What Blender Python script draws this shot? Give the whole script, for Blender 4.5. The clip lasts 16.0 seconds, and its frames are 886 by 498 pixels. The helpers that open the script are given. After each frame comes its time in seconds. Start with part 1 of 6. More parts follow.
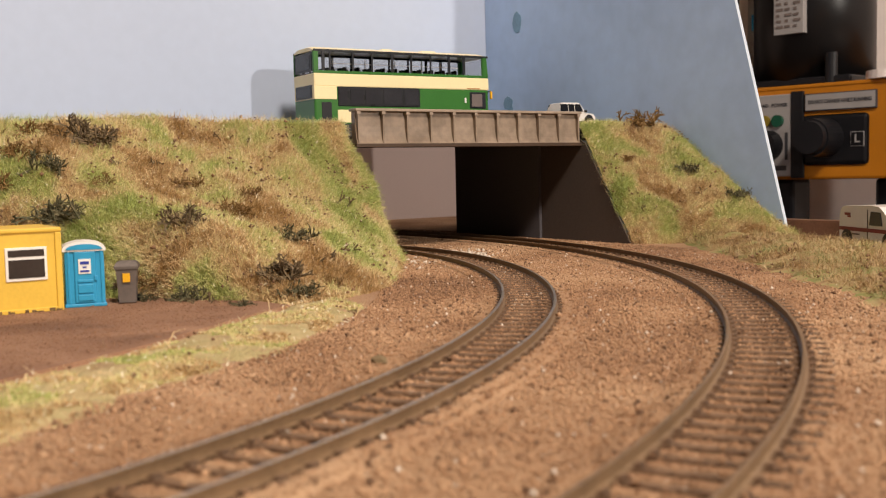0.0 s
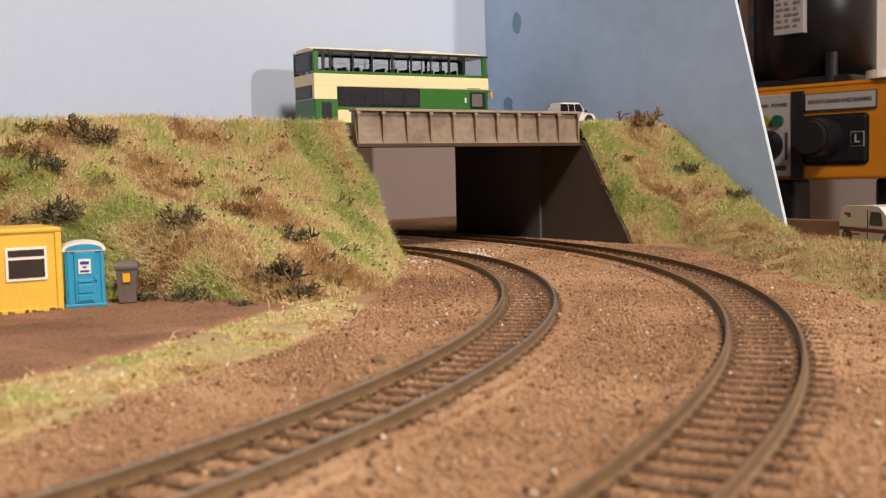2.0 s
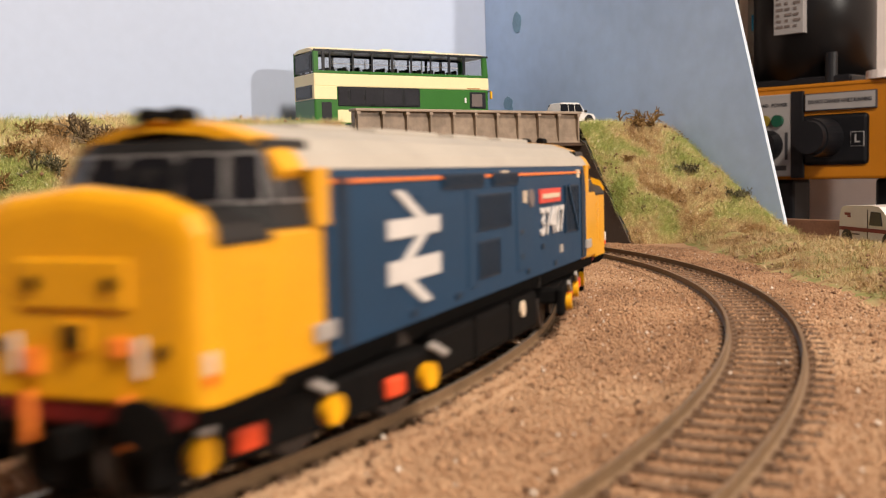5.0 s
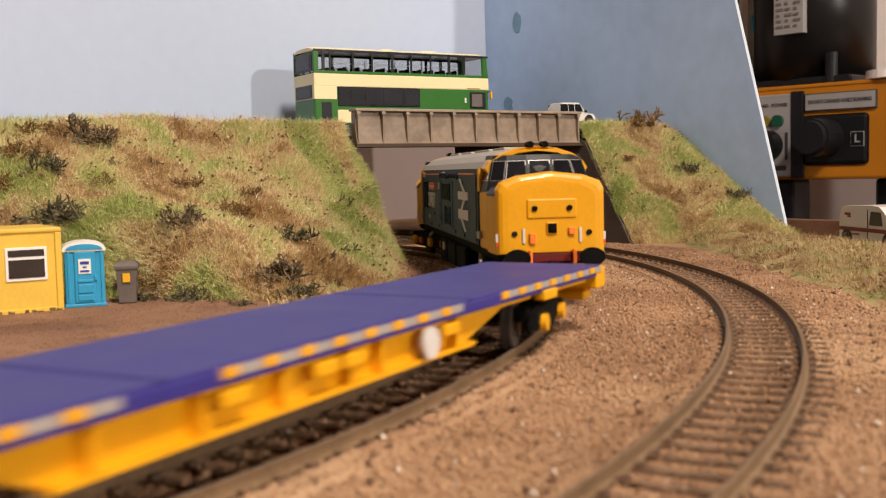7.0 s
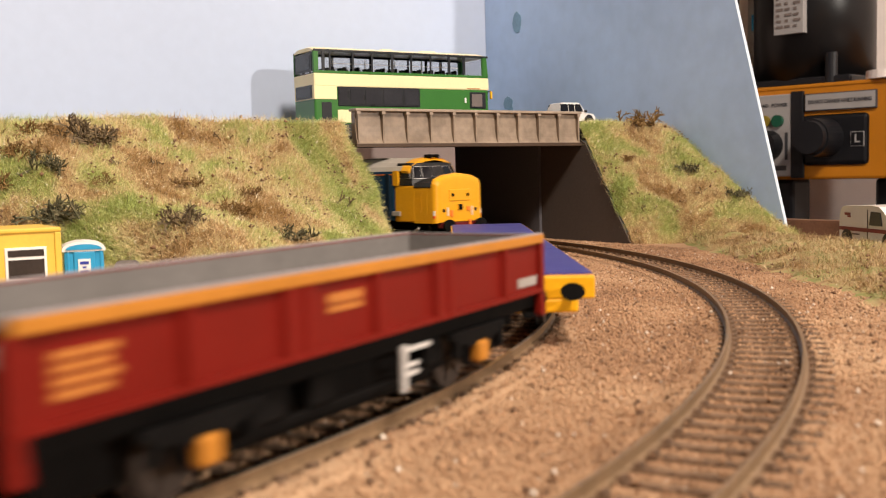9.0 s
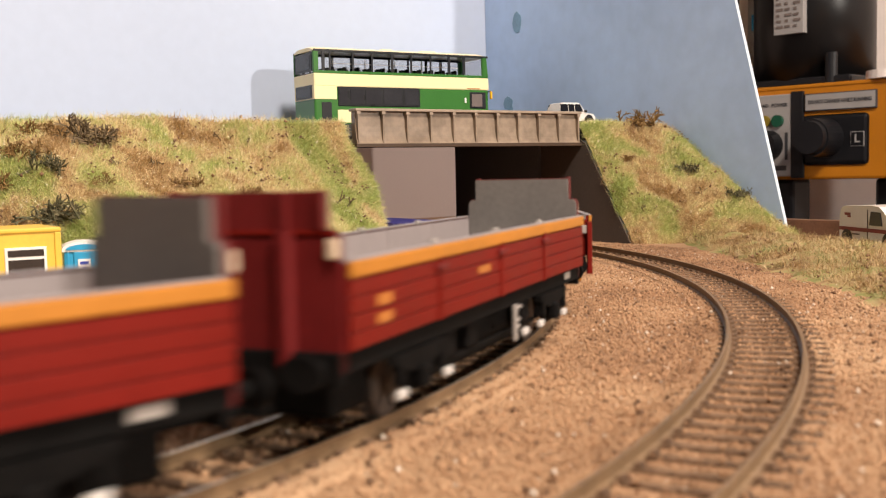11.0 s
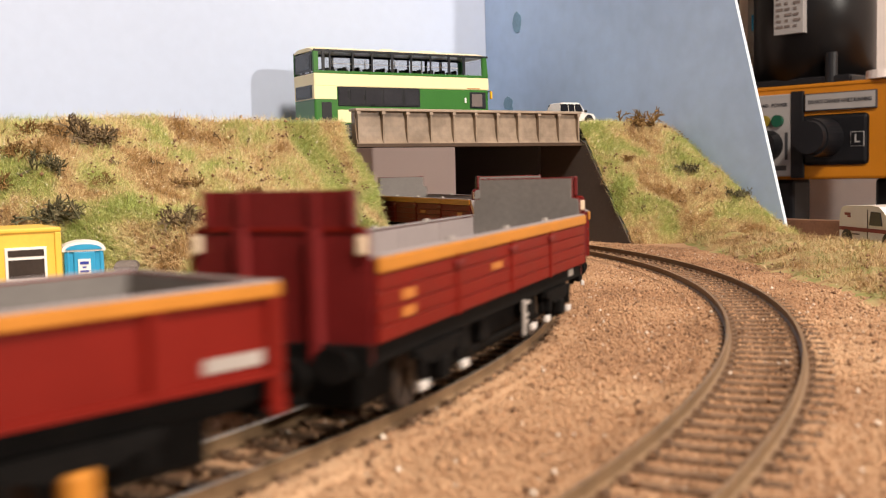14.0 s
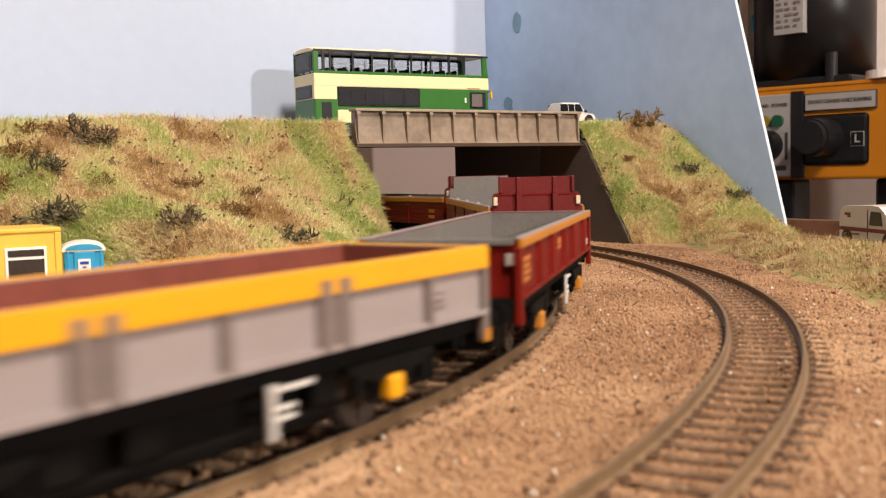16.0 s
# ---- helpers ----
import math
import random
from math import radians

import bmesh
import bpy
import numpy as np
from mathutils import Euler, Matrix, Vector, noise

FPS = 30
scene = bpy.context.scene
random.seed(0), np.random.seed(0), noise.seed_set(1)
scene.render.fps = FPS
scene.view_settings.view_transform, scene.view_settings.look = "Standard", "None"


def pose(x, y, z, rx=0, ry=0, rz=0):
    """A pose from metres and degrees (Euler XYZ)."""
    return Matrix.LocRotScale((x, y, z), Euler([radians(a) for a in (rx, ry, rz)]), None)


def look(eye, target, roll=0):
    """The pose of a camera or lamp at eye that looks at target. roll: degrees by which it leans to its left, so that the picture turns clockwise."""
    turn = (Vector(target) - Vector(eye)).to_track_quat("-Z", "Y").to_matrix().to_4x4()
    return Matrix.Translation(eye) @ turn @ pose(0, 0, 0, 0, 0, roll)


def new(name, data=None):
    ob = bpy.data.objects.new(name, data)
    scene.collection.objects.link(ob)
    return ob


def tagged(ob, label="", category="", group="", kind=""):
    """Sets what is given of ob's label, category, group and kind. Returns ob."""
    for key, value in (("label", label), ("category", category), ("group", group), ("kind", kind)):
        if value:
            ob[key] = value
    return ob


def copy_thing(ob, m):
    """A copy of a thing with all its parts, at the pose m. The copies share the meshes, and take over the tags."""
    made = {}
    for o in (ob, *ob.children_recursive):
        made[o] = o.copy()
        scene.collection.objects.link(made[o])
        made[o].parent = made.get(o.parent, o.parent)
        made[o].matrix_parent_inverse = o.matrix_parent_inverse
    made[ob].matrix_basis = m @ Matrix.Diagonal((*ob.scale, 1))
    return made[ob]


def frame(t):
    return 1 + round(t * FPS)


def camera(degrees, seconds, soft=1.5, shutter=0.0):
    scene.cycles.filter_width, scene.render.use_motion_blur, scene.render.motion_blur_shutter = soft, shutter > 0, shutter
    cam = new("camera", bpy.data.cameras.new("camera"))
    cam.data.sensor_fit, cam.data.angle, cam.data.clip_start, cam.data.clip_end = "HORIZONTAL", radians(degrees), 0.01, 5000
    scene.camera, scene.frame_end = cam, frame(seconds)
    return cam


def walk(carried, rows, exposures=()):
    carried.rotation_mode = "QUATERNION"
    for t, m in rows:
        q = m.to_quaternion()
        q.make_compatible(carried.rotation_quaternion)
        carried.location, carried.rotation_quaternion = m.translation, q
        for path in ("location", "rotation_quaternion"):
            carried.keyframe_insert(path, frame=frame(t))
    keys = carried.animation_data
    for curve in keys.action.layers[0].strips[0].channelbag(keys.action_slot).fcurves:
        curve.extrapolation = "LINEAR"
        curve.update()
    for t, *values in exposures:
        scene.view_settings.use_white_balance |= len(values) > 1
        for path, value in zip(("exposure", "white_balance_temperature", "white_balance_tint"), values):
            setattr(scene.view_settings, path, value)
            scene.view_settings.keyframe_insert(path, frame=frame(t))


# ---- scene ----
cam = camera(46.1, 16.0, soft=1.0, shutter=0.9)
EYE = pose(0, 0, 0.04087, 85.75, 0, 0) @ pose(0, 0, 0, 0, 0, -1.302)
walk(cam, [(0, EYE), (16.0, EYE)], exposures=[(0, 0.0), (3.4, 0.0), (4.0, 0.25), (5.0, 0.2), (6.5, 0.03), (8.0, 0.02), (9.0, 0.33), (11.3, 0.42), (12.5, 0.46), (14.5, 0.45), (16.0, 0.34)])
cam.data.dof.use_dof = True
cam.data.dof.focus_distance = 0.50
cam.data.dof.aperture_fstop = 31

# ---- light: a room lamp behind the viewer and a lamp standing to the right ----
world = bpy.data.worlds.new("room")
world.use_nodes = True
world.node_tree.nodes["Background"].inputs[0].default_value = (1.0, 0.86, 0.72, 1)
world.node_tree.nodes["Background"].inputs[1].default_value = 0.02
scene.world = world


def area_lamp(name, eye, target, size, watts, colour):
    data = bpy.data.lights.new(name, "AREA")
    data.shape, data.size, data.energy, data.color = "DISK", size, watts, colour
    ob = new(name, data)
    ob.matrix_world = look(eye, target)
    return ob


area_lamp("standing_lamp", (1.38, -0.80, 0.52), (0.0, 0.55, 0.03), 0.055, 17.5, (1.0, 0.905, 0.81))
area_lamp("ceiling_lamp", (0.46, -0.56, 1.28), (0.15, 0.35, 0.0), 0.28, 30.5, (1.0, 0.87, 0.75))

# ---- plan: the board is turned by 33 degrees to the camera ----
TURN = math.atan2(0.545, 0.8386)
CU, SU = math.cos(TURN), math.sin(TURN)
IN_C, IN_R = (-0.4088, 0.3750), 0.438
OUT_C, OUT_R = (-0.4080, 0.3893), 0.505
GROUND = -0.0032


def uv(u, v, z=0.0):
    return Vector((CU * u - SU * v, SU * u + CU * v, z))


# ---- materials ----
def surface(name, colour, rough=0.6, metal=0.0, vary=0.12, scale=60.0, fine=700.0, bump=0.15, second=None, coat=0.0, depth=0.0004, spec=0.3):
    m = bpy.data.materials.new(name)
    m.use_nodes = True
    nt = m.node_tree
    n, l = nt.nodes, nt.links
    b = n["Principled BSDF"]
    tc = n.new("ShaderNodeTexCoord")
    big = n.new("ShaderNodeTexNoise")
    big.inputs["Scale"].default_value = scale
    big.inputs["Detail"].default_value = 5
    small = n.new("ShaderNodeTexNoise")
    small.inputs["Scale"].default_value = fine
    small.inputs["Detail"].default_value = 3
    for t in (big, small):
        l.new(tc.outputs["Object"], t.inputs["Vector"])
    ramp = n.new("ShaderNodeValToRGB")
    c = Vector(colour)
    lo = c * (1 - vary)
    hi = Vector(second) if second else c * (1 + vary)
    ramp.color_ramp.elements[0].position, ramp.color_ramp.elements[1].position = 0.36, 0.66
    ramp.color_ramp.elements[0].color = (*lo, 1)
    ramp.color_ramp.elements[1].color = (*hi, 1)
    mix = n.new("ShaderNodeMath")
    mix.operation = "MULTIPLY_ADD"
    mix.inputs[1].default_value = 0.4
    add = n.new("ShaderNodeMath")
    add.operation = "MULTIPLY"
    add.inputs[1].default_value = 0.6
    l.new(big.outputs["Fac"], add.inputs[0])
    l.new(small.outputs["Fac"], mix.inputs[0])
    l.new(add.outputs[0], mix.inputs[2])
    l.new(mix.outputs[0], ramp.inputs["Fac"])
    l.new(ramp.outputs["Color"], b.inputs["Base Color"])
    rr = n.new("ShaderNodeMath")
    rr.operation = "MULTIPLY_ADD"
    rr.inputs[1].default_value = 0.2
    rr.inputs[2].default_value = max(0.02, rough - 0.1)
    l.new(big.outputs["Fac"], rr.inputs[0])
    l.new(rr.outputs[0], b.inputs["Roughness"])
    b.inputs["Metallic"].default_value = metal
    b.inputs["Specular IOR Level"].default_value = spec
    b.inputs["Coat Weight"].default_value = coat
    if bump:
        bp = n.new("ShaderNodeBump")
        bp.inputs["Strength"].default_value = bump
        bp.inputs["Distance"].default_value = depth
        l.new(small.outputs["Fac"], bp.inputs["Height"])
        l.new(bp.outputs["Normal"], b.inputs["Normal"])
    return m


def patchy(name, colours, scale=25.0, fine=300.0, rough=0.85, island=0.25, bump=0.4, span=None):
    """Several colours in soft patches, for grass and earth."""
    m = bpy.data.materials.new(name)
    m.use_nodes = True
    n, l = m.node_tree.nodes, m.node_tree.links
    b = n["Principled BSDF"]
    tc = n.new("ShaderNodeTexCoord")
    big = n.new("ShaderNodeTexNoise")
    big.inputs["Scale"].default_value = scale
    big.inputs["Detail"].default_value = 4
    big.inputs["Distortion"].default_value = 0.6
    small = n.new("ShaderNodeTexNoise")
    small.inputs["Scale"].default_value = fine
    geo = n.new("ShaderNodeNewGeometry")
    l.new(tc.outputs["Object"], big.inputs["Vector"])
    l.new(tc.outputs["Object"], small.inputs["Vector"])
    a = n.new("ShaderNodeMath")
    a.operation = "MULTIPLY_ADD"
    a.inputs[1].default_value = island
    s = n.new("ShaderNodeMath")
    s.operation = "MULTIPLY_ADD"
    s.inputs[1].default_value = 0.25
    l.new(small.outputs["Fac"], s.inputs[0])
    l.new(big.outputs["Fac"], s.inputs[2])
    l.new(geo.outputs["Random Per Island"], a.inputs[0])
    l.new(s.outputs[0], a.inputs[2])
    ramp = n.new("ShaderNodeValToRGB")
    el = ramp.color_ramp.elements
    lo, hi = 0.36 + island * 0.25, 0.80 + island * 0.75
    if span:
        lo, hi = span
    while len(el) < len(colours):
        el.new(0.5)
    for i, c in enumerate(colours):
        el[i].position = lo + (hi - lo) * i / (len(colours) - 1)
        el[i].color = (*c, 1)
    l.new(a.outputs[0], ramp.inputs["Fac"])
    l.new(ramp.outputs["Color"], b.inputs["Base Color"])
    b.inputs["Roughness"].default_value = rough
    if bump:
        bp = n.new("ShaderNodeBump")
        bp.inputs["Strength"].default_value = bump
        bp.inputs["Distance"].default_value = 0.001
        l.new(small.outputs["Fac"], bp.inputs["Height"])
        l.new(bp.outputs["Normal"], b.inputs["Normal"])
    return m


BALLAST = patchy("ballast_earth", [(0.26, 0.145, 0.075), (0.34, 0.195, 0.105), (0.42, 0.255, 0.14), (0.50, 0.325, 0.19)], 14, 1600, 0.9, 0.0, 0.9)
STONE = patchy("ballast_stone", [(0.13, 0.062, 0.032), (0.32, 0.175, 0.090), (0.43, 0.250, 0.135), (0.54, 0.35, 0.205)], 14, 900, 0.88, 0.30, 0.0)
YARD = patchy("yard_cinder", [(0.15, 0.075, 0.042), (0.24, 0.125, 0.070), (0.32, 0.18, 0.105)], 30, 800, 0.9, 0.0, 0.6)
VERGE_EARTH = patchy("verge_earth", [(0.30, 0.19, 0.10), (0.40, 0.30, 0.14), (0.46, 0.36, 0.18), (0.36, 0.30, 0.13), (0.38, 0.24, 0.13)], 60, 700, 0.95, 0.0, 1.0)
TURF = patchy("turf", [(0.20, 0.20, 0.055), (0.28, 0.25, 0.09), (0.34, 0.25, 0.11), (0.30, 0.19, 0.08), (0.16, 0.095, 0.03)], 34, 300, 0.9, 0.0, 0.8, (0.50, 0.76))
GRASS_ROUGH = patchy("rough_grass_fibre", [(0.22, 0.23, 0.08), (0.36, 0.29, 0.12), (0.46, 0.34, 0.17), (0.40, 0.25, 0.11), (0.22, 0.125, 0.045)], 40, 300, 0.5, 0.16, 0.0, (0.54, 0.84))
GRASS = patchy("grass_fibre", [(0.36, 0.41, 0.11), (0.54, 0.53, 0.19), (0.70, 0.59, 0.30), (0.64, 0.44, 0.23), (0.36, 0.21, 0.07)], 34, 300, 0.40, 0.14, 0.0, (0.55, 0.83))
SKYWHITE = surface("backscene_white", (0.49, 0.565, 0.71), 0.75, vary=0.03, scale=6, fine=120, bump=0.1)
SKYBLUE = surface("backscene_blue", (0.42, 0.56, 0.79), 0.75, vary=0.08, scale=12, fine=90, bump=0.35)
FOAM = surface("foam_edge", (0.50, 0.57, 0.65), 0.8, vary=0.04)
CARD = surface("dark_card", (0.105, 0.098, 0.108), 0.7, vary=0.1, scale=20)
BROWNCARD = surface("brown_card", (0.090, 0.070, 0.060), 0.75, vary=0.1, scale=20)
BUFFCARD = surface("buff_card", (0.46, 0.37, 0.34), 0.8, vary=0.03, scale=10)
GIRDER = surface("girder_plastic", (0.21, 0.155, 0.11), 0.4, vary=0.2, scale=60, fine=250, bump=0.05, second=(0.31, 0.235, 0.17), spec=0.5)
GIRDER_DARK = surface("girder_flange", (0.060, 0.036, 0.022), 0.5, vary=0.2, scale=60)
GIRDER_TOP = surface("girder_top", (0.30, 0.235, 0.18), 0.5, vary=0.2, scale=150)
RAIL = surface("rail_metal", (0.21, 0.135, 0.075), 0.45, metal=0.25, vary=0.2, scale=80)
RAIL_TOP = surface("rail_top_worn", (0.46, 0.40, 0.33), 0.32, metal=0.8, vary=0.2, scale=120)
# sleeper brown darkened: it stands in for the shadow gaps between sleepers
SLEEPER_SHADED = surface("sleeper_plastic_shaded", (0.085, 0.050, 0.031), 0.8, vary=0.4, scale=160, second=(0.24, 0.145, 0.085))
ASPHALT = surface("road", (0.06, 0.06, 0.062), 0.85)
WOOD = surface("baseboard_wood", (0.16, 0.08, 0.045), 0.6, vary=0.25, scale=30)
ROOM = surface("room_wall", (0.55, 0.48, 0.45), 0.85, vary=0.03, scale=3)
FLOORING = surface("room_floor", (0.25, 0.18, 0.13), 0.7, vary=0.2, scale=8)

# ---- building tools ----
def part(name, bm, material, parent=None, label="", kind="", smooth=False):
    bmesh.ops.recalc_face_normals(bm, faces=bm.faces)
    me = bpy.data.meshes.new(name)
    bm.to_mesh(me)
    bm.free()
    me.materials.append(material)
    if smooth:
        for p in me.polygons:
            p.use_smooth = True
    ob = new(name, me)
    ob.parent = parent
    return tagged(ob, label, kind=kind)


def thing(name, label, category, m=None, group="", kind=""):
    ob = new(name)
    ob.empty_display_size = 0.01
    if m is not None:
        ob.matrix_world = m
    return tagged(ob, label, category, group, kind)


def box(bm, x0, x1, y0, y1, z0, z1, bevel=0.0, m=None):
    r = bmesh.ops.create_cube(bm, size=1.0, matrix=Matrix.Translation(((x0 + x1) / 2, (y0 + y1) / 2, (z0 + z1) / 2)) @ Matrix.Diagonal((x1 - x0, y1 - y0, z1 - z0, 1)))
    vs = r["verts"]
    if bevel:
        es = list({e for v in vs for e in v.link_edges})
        vs = list(bmesh.ops.bevel(bm, geom=es, offset=bevel, segments=2, affect="EDGES", profile=0.5)["verts"]) + [v for v in vs if v.is_valid]
    if m is not None:
        bmesh.ops.transform(bm, matrix=m, verts=list(set(vs)))
    return bm


def boxed(x0, x1, y0, y1, z0, z1, bevel=0.0, m=None):
    return box(bmesh.new(), x0, x1, y0, y1, z0, z1, bevel, m)


def cyl(bm, p, axis, r, length, seg=16, r2=None):
    """A cylinder about p along an axis, 'x', 'y' or 'z'."""
    turn = {"x": pose(0, 0, 0, 0, 90, 0), "y": pose(0, 0, 0, 90, 0, 0), "z": pose(0, 0, 0)}[axis]
    bmesh.ops.create_cone(bm, cap_ends=True, segments=seg, radius1=r, radius2=r if r2 is None else r2, depth=length, matrix=Matrix.Translation(p) @ turn)
    return bm


def prism(bm, outline, h0, h1, m=None):
    """A flat outline in x and y, drawn up from h0 to h1."""
    lo = [bm.verts.new((x, y, h0)) for x, y in outline]
    hi = [bm.verts.new((x, y, h1)) for x, y in outline]
    n = len(outline)
    bm.faces.new(lo[::-1])
    bm.faces.new(hi)
    for i in range(n):
        bm.faces.new((lo[i], lo[(i + 1) % n], hi[(i + 1) % n], hi[i]))
    if m is not None:
        bmesh.ops.transform(bm, matrix=m, verts=lo + hi)
    return bm


def loft(bm, sections, caps=True):
    """Joins rings of equal counts of points."""
    rings = [[bm.verts.new(p) for p in s] for s in sections]
    for a, b in zip(rings, rings[1:]):
        for i in range(len(a)):
            j = (i + 1) % len(a)
            bm.faces.new((a[i], a[j], b[j], b[i]))
    if caps:
        bm.faces.new(rings[0][::-1])
        bm.faces.new(rings[-1])
    return bm


BOARD = pose(0, 0, 0, 0, 0, math.degrees(TURN))


def nz(x, y, z=0.0, s=1.0):
    return noise.noise(Vector((x * s, y * s, z * s)))


# ---- the room ----
def build_room():
    part("floor", boxed(-2.6, 2.6, -2.2, 2.6, -1.02, -1.0), FLOORING, kind="structure")
    part("ceiling", boxed(-2.6, 2.6, -2.2, 2.6, 1.4, 1.42), ROOM, kind="structure")
    part("wall_north", boxed(-2.6, 2.6, 2.6, 2.65, -1.0, 1.4), ROOM, kind="structure")
    part("wall_south", boxed(-2.6, 2.6, -2.25, -2.2, -1.0, 1.4), ROOM, kind="structure")
    part("wall_east", boxed(2.6, 2.65, -2.2, 2.6, -1.0, 1.4), ROOM, kind="structure")
    part("wall_west", boxed(-2.65, -2.6, -2.2, 2.6, -1.0, 1.4), ROOM, kind="structure")


build_room()


# ---- ground of the layout ----
def ground_height(x, y):
    """The nearly flat board."""
    return GROUND + 0.0006 * nz(x, y, 0, 60)


def build_ground():
    bm = bmesh.new()
    n = 110
    grid = [[None] * (n + 1) for _ in range(n + 1)]
    for i in range(n + 1):
        for j in range(n + 1):
            u, v = -0.95 + 1.52 * i / n, -0.5 + 1.185 * j / n
            p = uv(u, v)
            grid[i][j] = bm.verts.new((p.x, p.y, ground_height(p.x, p.y)))
    for i in range(n):
        for j in range(n):
            bm.faces.new((grid[i][j], grid[i + 1][j], grid[i + 1][j + 1], grid[i][j + 1]))
    part("ground", bm, BALLAST, None, "brown scattered earth and ballast of the model railway", "structure", True)
    part("baseboard", boxed(-1.75, 0.57, -0.5, 1.35, -0.03, -0.006, 0, BOARD), WOOD, None, "wooden baseboard under the layout", "structure")
    part("ground", boxed(-1.75, -0.95, -0.5, 1.35, -0.0058, GROUND, 0, BOARD), BALLAST, None, "brown track bed beyond the layout", "structure")
    part("ground", boxed(-0.95, 0.57, 0.6855, 1.35, -0.0058, GROUND, 0, BOARD), BALLAST, None, "brown track bed behind the backscene", "structure")


build_ground()


# ---- track ----
def ring(bm, c, r, profile, a0, a1, n):
    """A profile of (radial, height) swept round c from a0 to a1 degrees."""
    rings = []
    for i in range(n + 1):
        a = radians(a0 + (a1 - a0) * i / n)
        rings.append([(c[0] + (r + p) * math.cos(a), c[1] + (r + p) * math.sin(a), z) for p, z in profile])
    return loft(bm, rings)


RAIL_SHAPE = [(-0.0004, 0), (0.0004, 0), (0.0004, -0.0006), (0.00015, -0.0008), (0.00015, -0.0020), (0.0008, -0.0023), (0.0008, -0.0025), (-0.0008, -0.0025), (-0.0008, -0.0023), (-0.00015, -0.0020), (-0.00015, -0.0008), (-0.0004, -0.0006)]


# the inner line: straight, a wide curve, a tighter curve, straight again
BEND, TIGHT, LEAVE = 13.0, 0.30, 60.0
S0, S1 = IN_R * radians(-60), IN_R * radians(BEND)
S2 = S1 + TIGHT * radians(LEAVE - BEND)


def line_at(s):
    """The place on the inner line, s metres along it, and the angle of its outward normal."""
    a = math.degrees(min(max(s, S0), S1) / IN_R)
    out = Vector((math.cos(radians(a)), math.sin(radians(a))))
    p = Vector(IN_C) + out * IN_R
    if s > S1:
        c2 = p - out * TIGHT
        a = BEND + math.degrees((min(s, S2) - S1) / TIGHT)
        p = c2 + Vector((math.cos(radians(a)), math.sin(radians(a)))) * TIGHT
    ahead = Vector((-math.sin(radians(a)), math.cos(radians(a))))
    return p + ahead * (min(s - S0, 0) + max(s - S2, 0)), a


def build_track(c, r, label, inner=False):
    t = thing("track", label, "railway track", kind="structure")
    for side in (-1, 1):
        if inner:
            rings = []
            for i in range(420):
                p, a = line_at(-1.75 + 3.1 * i / 419)
                out = Vector((math.cos(radians(a)), math.sin(radians(a))))
                rings.append([(p.x + out.x * (side * 0.0085 + q), p.y + out.y * (side * 0.0085 + q), z) for q, z in RAIL_SHAPE])
            bm = loft(bmesh.new(), rings)
        else:
            bm = ring(bmesh.new(), c, r + side * 0.0085, RAIL_SHAPE, -60, 75, 180)
        rail = part("rail", bm, RAIL, t, "dull brown metal rail", smooth=False)
        if inner:
            rail.data.materials.append(RAIL_TOP)
            for f in rail.data.polygons:
                f.material_index = int(f.normal.z > 0.9 and f.center.z > -0.0001)
    pitch = math.degrees(0.0073 / r)
    sl = bpy.data.meshes.new("sleeper")
    # narrow sleepers, so that their dark colour reads as thin shadow lines
    bm = boxed(-0.0145, 0.0145, -0.00125, 0.00125, -0.0045, -0.0024, 0.0002)
    for side in (-1, 1):
        for e in (-1, 1):
            box(bm, side * 0.0085 + e * 0.0016 - 0.0006, side * 0.0085 + e * 0.0016 + 0.0006, -0.0010, 0.0010, -0.0025, -0.0018)
    bm.to_mesh(sl)
    bm.free()
    sl.materials.append(SLEEPER_SHADED)
    for i in range(int(112 / pitch)):
        a = -48 + i * pitch
        ob = new("sleeper", sl)
        ob.parent = t
        if inner:
            q, na = line_at(radians(a) * r)
            ob.matrix_basis = pose(q.x, q.y, 0, 0, 0, na + random.uniform(-0.7, 0.7))
        else:
            ob.matrix_basis = pose(c[0] + r * math.cos(radians(a)), c[1] + r * math.sin(radians(a)), 0, 0, 0, a + random.uniform(-0.7, 0.7))
    return t


def shoulder(inner, side, top):
    """A low heap of ballast along one side of a track, over the ends of its sleepers."""
    bm = bmesh.new()
    rows = []
    for i in range(900):
        if inner:
            p, a = line_at(-0.40 + 0.95 * i / 899)
        else:
            a = -48 + 110 * i / 899
            p = Vector(OUT_C) + Vector((math.cos(radians(a)), math.sin(radians(a)))) * OUT_R
        out = Vector((math.cos(radians(a)), math.sin(radians(a))))
        row = []
        for off, z in ((0.0097, top - 0.0016), (0.0103, top - 0.0003), (0.0116, top), (0.0132, top), (0.0150, top - 0.0003), (0.0172, GROUND), (0.0195, GROUND - 0.0012)):
            q = p + out * side * (off + 0.0006 * nz(p.x, p.y, off * 90, 160))
            row.append(bm.verts.new((q.x, q.y, z + 0.00045 * nz(q.x, q.y, 4.0, 420) + 0.0003 * nz(q.x, q.y, 8.0, 150))))
        rows.append(row)
    for a, b in zip(rows, rows[1:]):
        for i in range(len(a) - 1):
            bm.faces.new((a[i], a[i + 1], b[i + 1], b[i]))
    part("ballast_shoulder", bm, BALLAST, None, "brown ballast heaped over the sleeper ends", "structure")


for inner_, side_, top_ in ((True, -1, -0.0022), (True, 1, -0.0022), (False, -1, -0.0022), (False, 1, -0.0027)):
    shoulder(inner_, side_, top_)
build_track(IN_C, IN_R, "curved model railway track on plastic sleepers darkened like the shadow gaps between them", True)
build_track(OUT_C, OUT_R, "curved model railway track on plastic sleepers darkened like the shadow gaps between them")

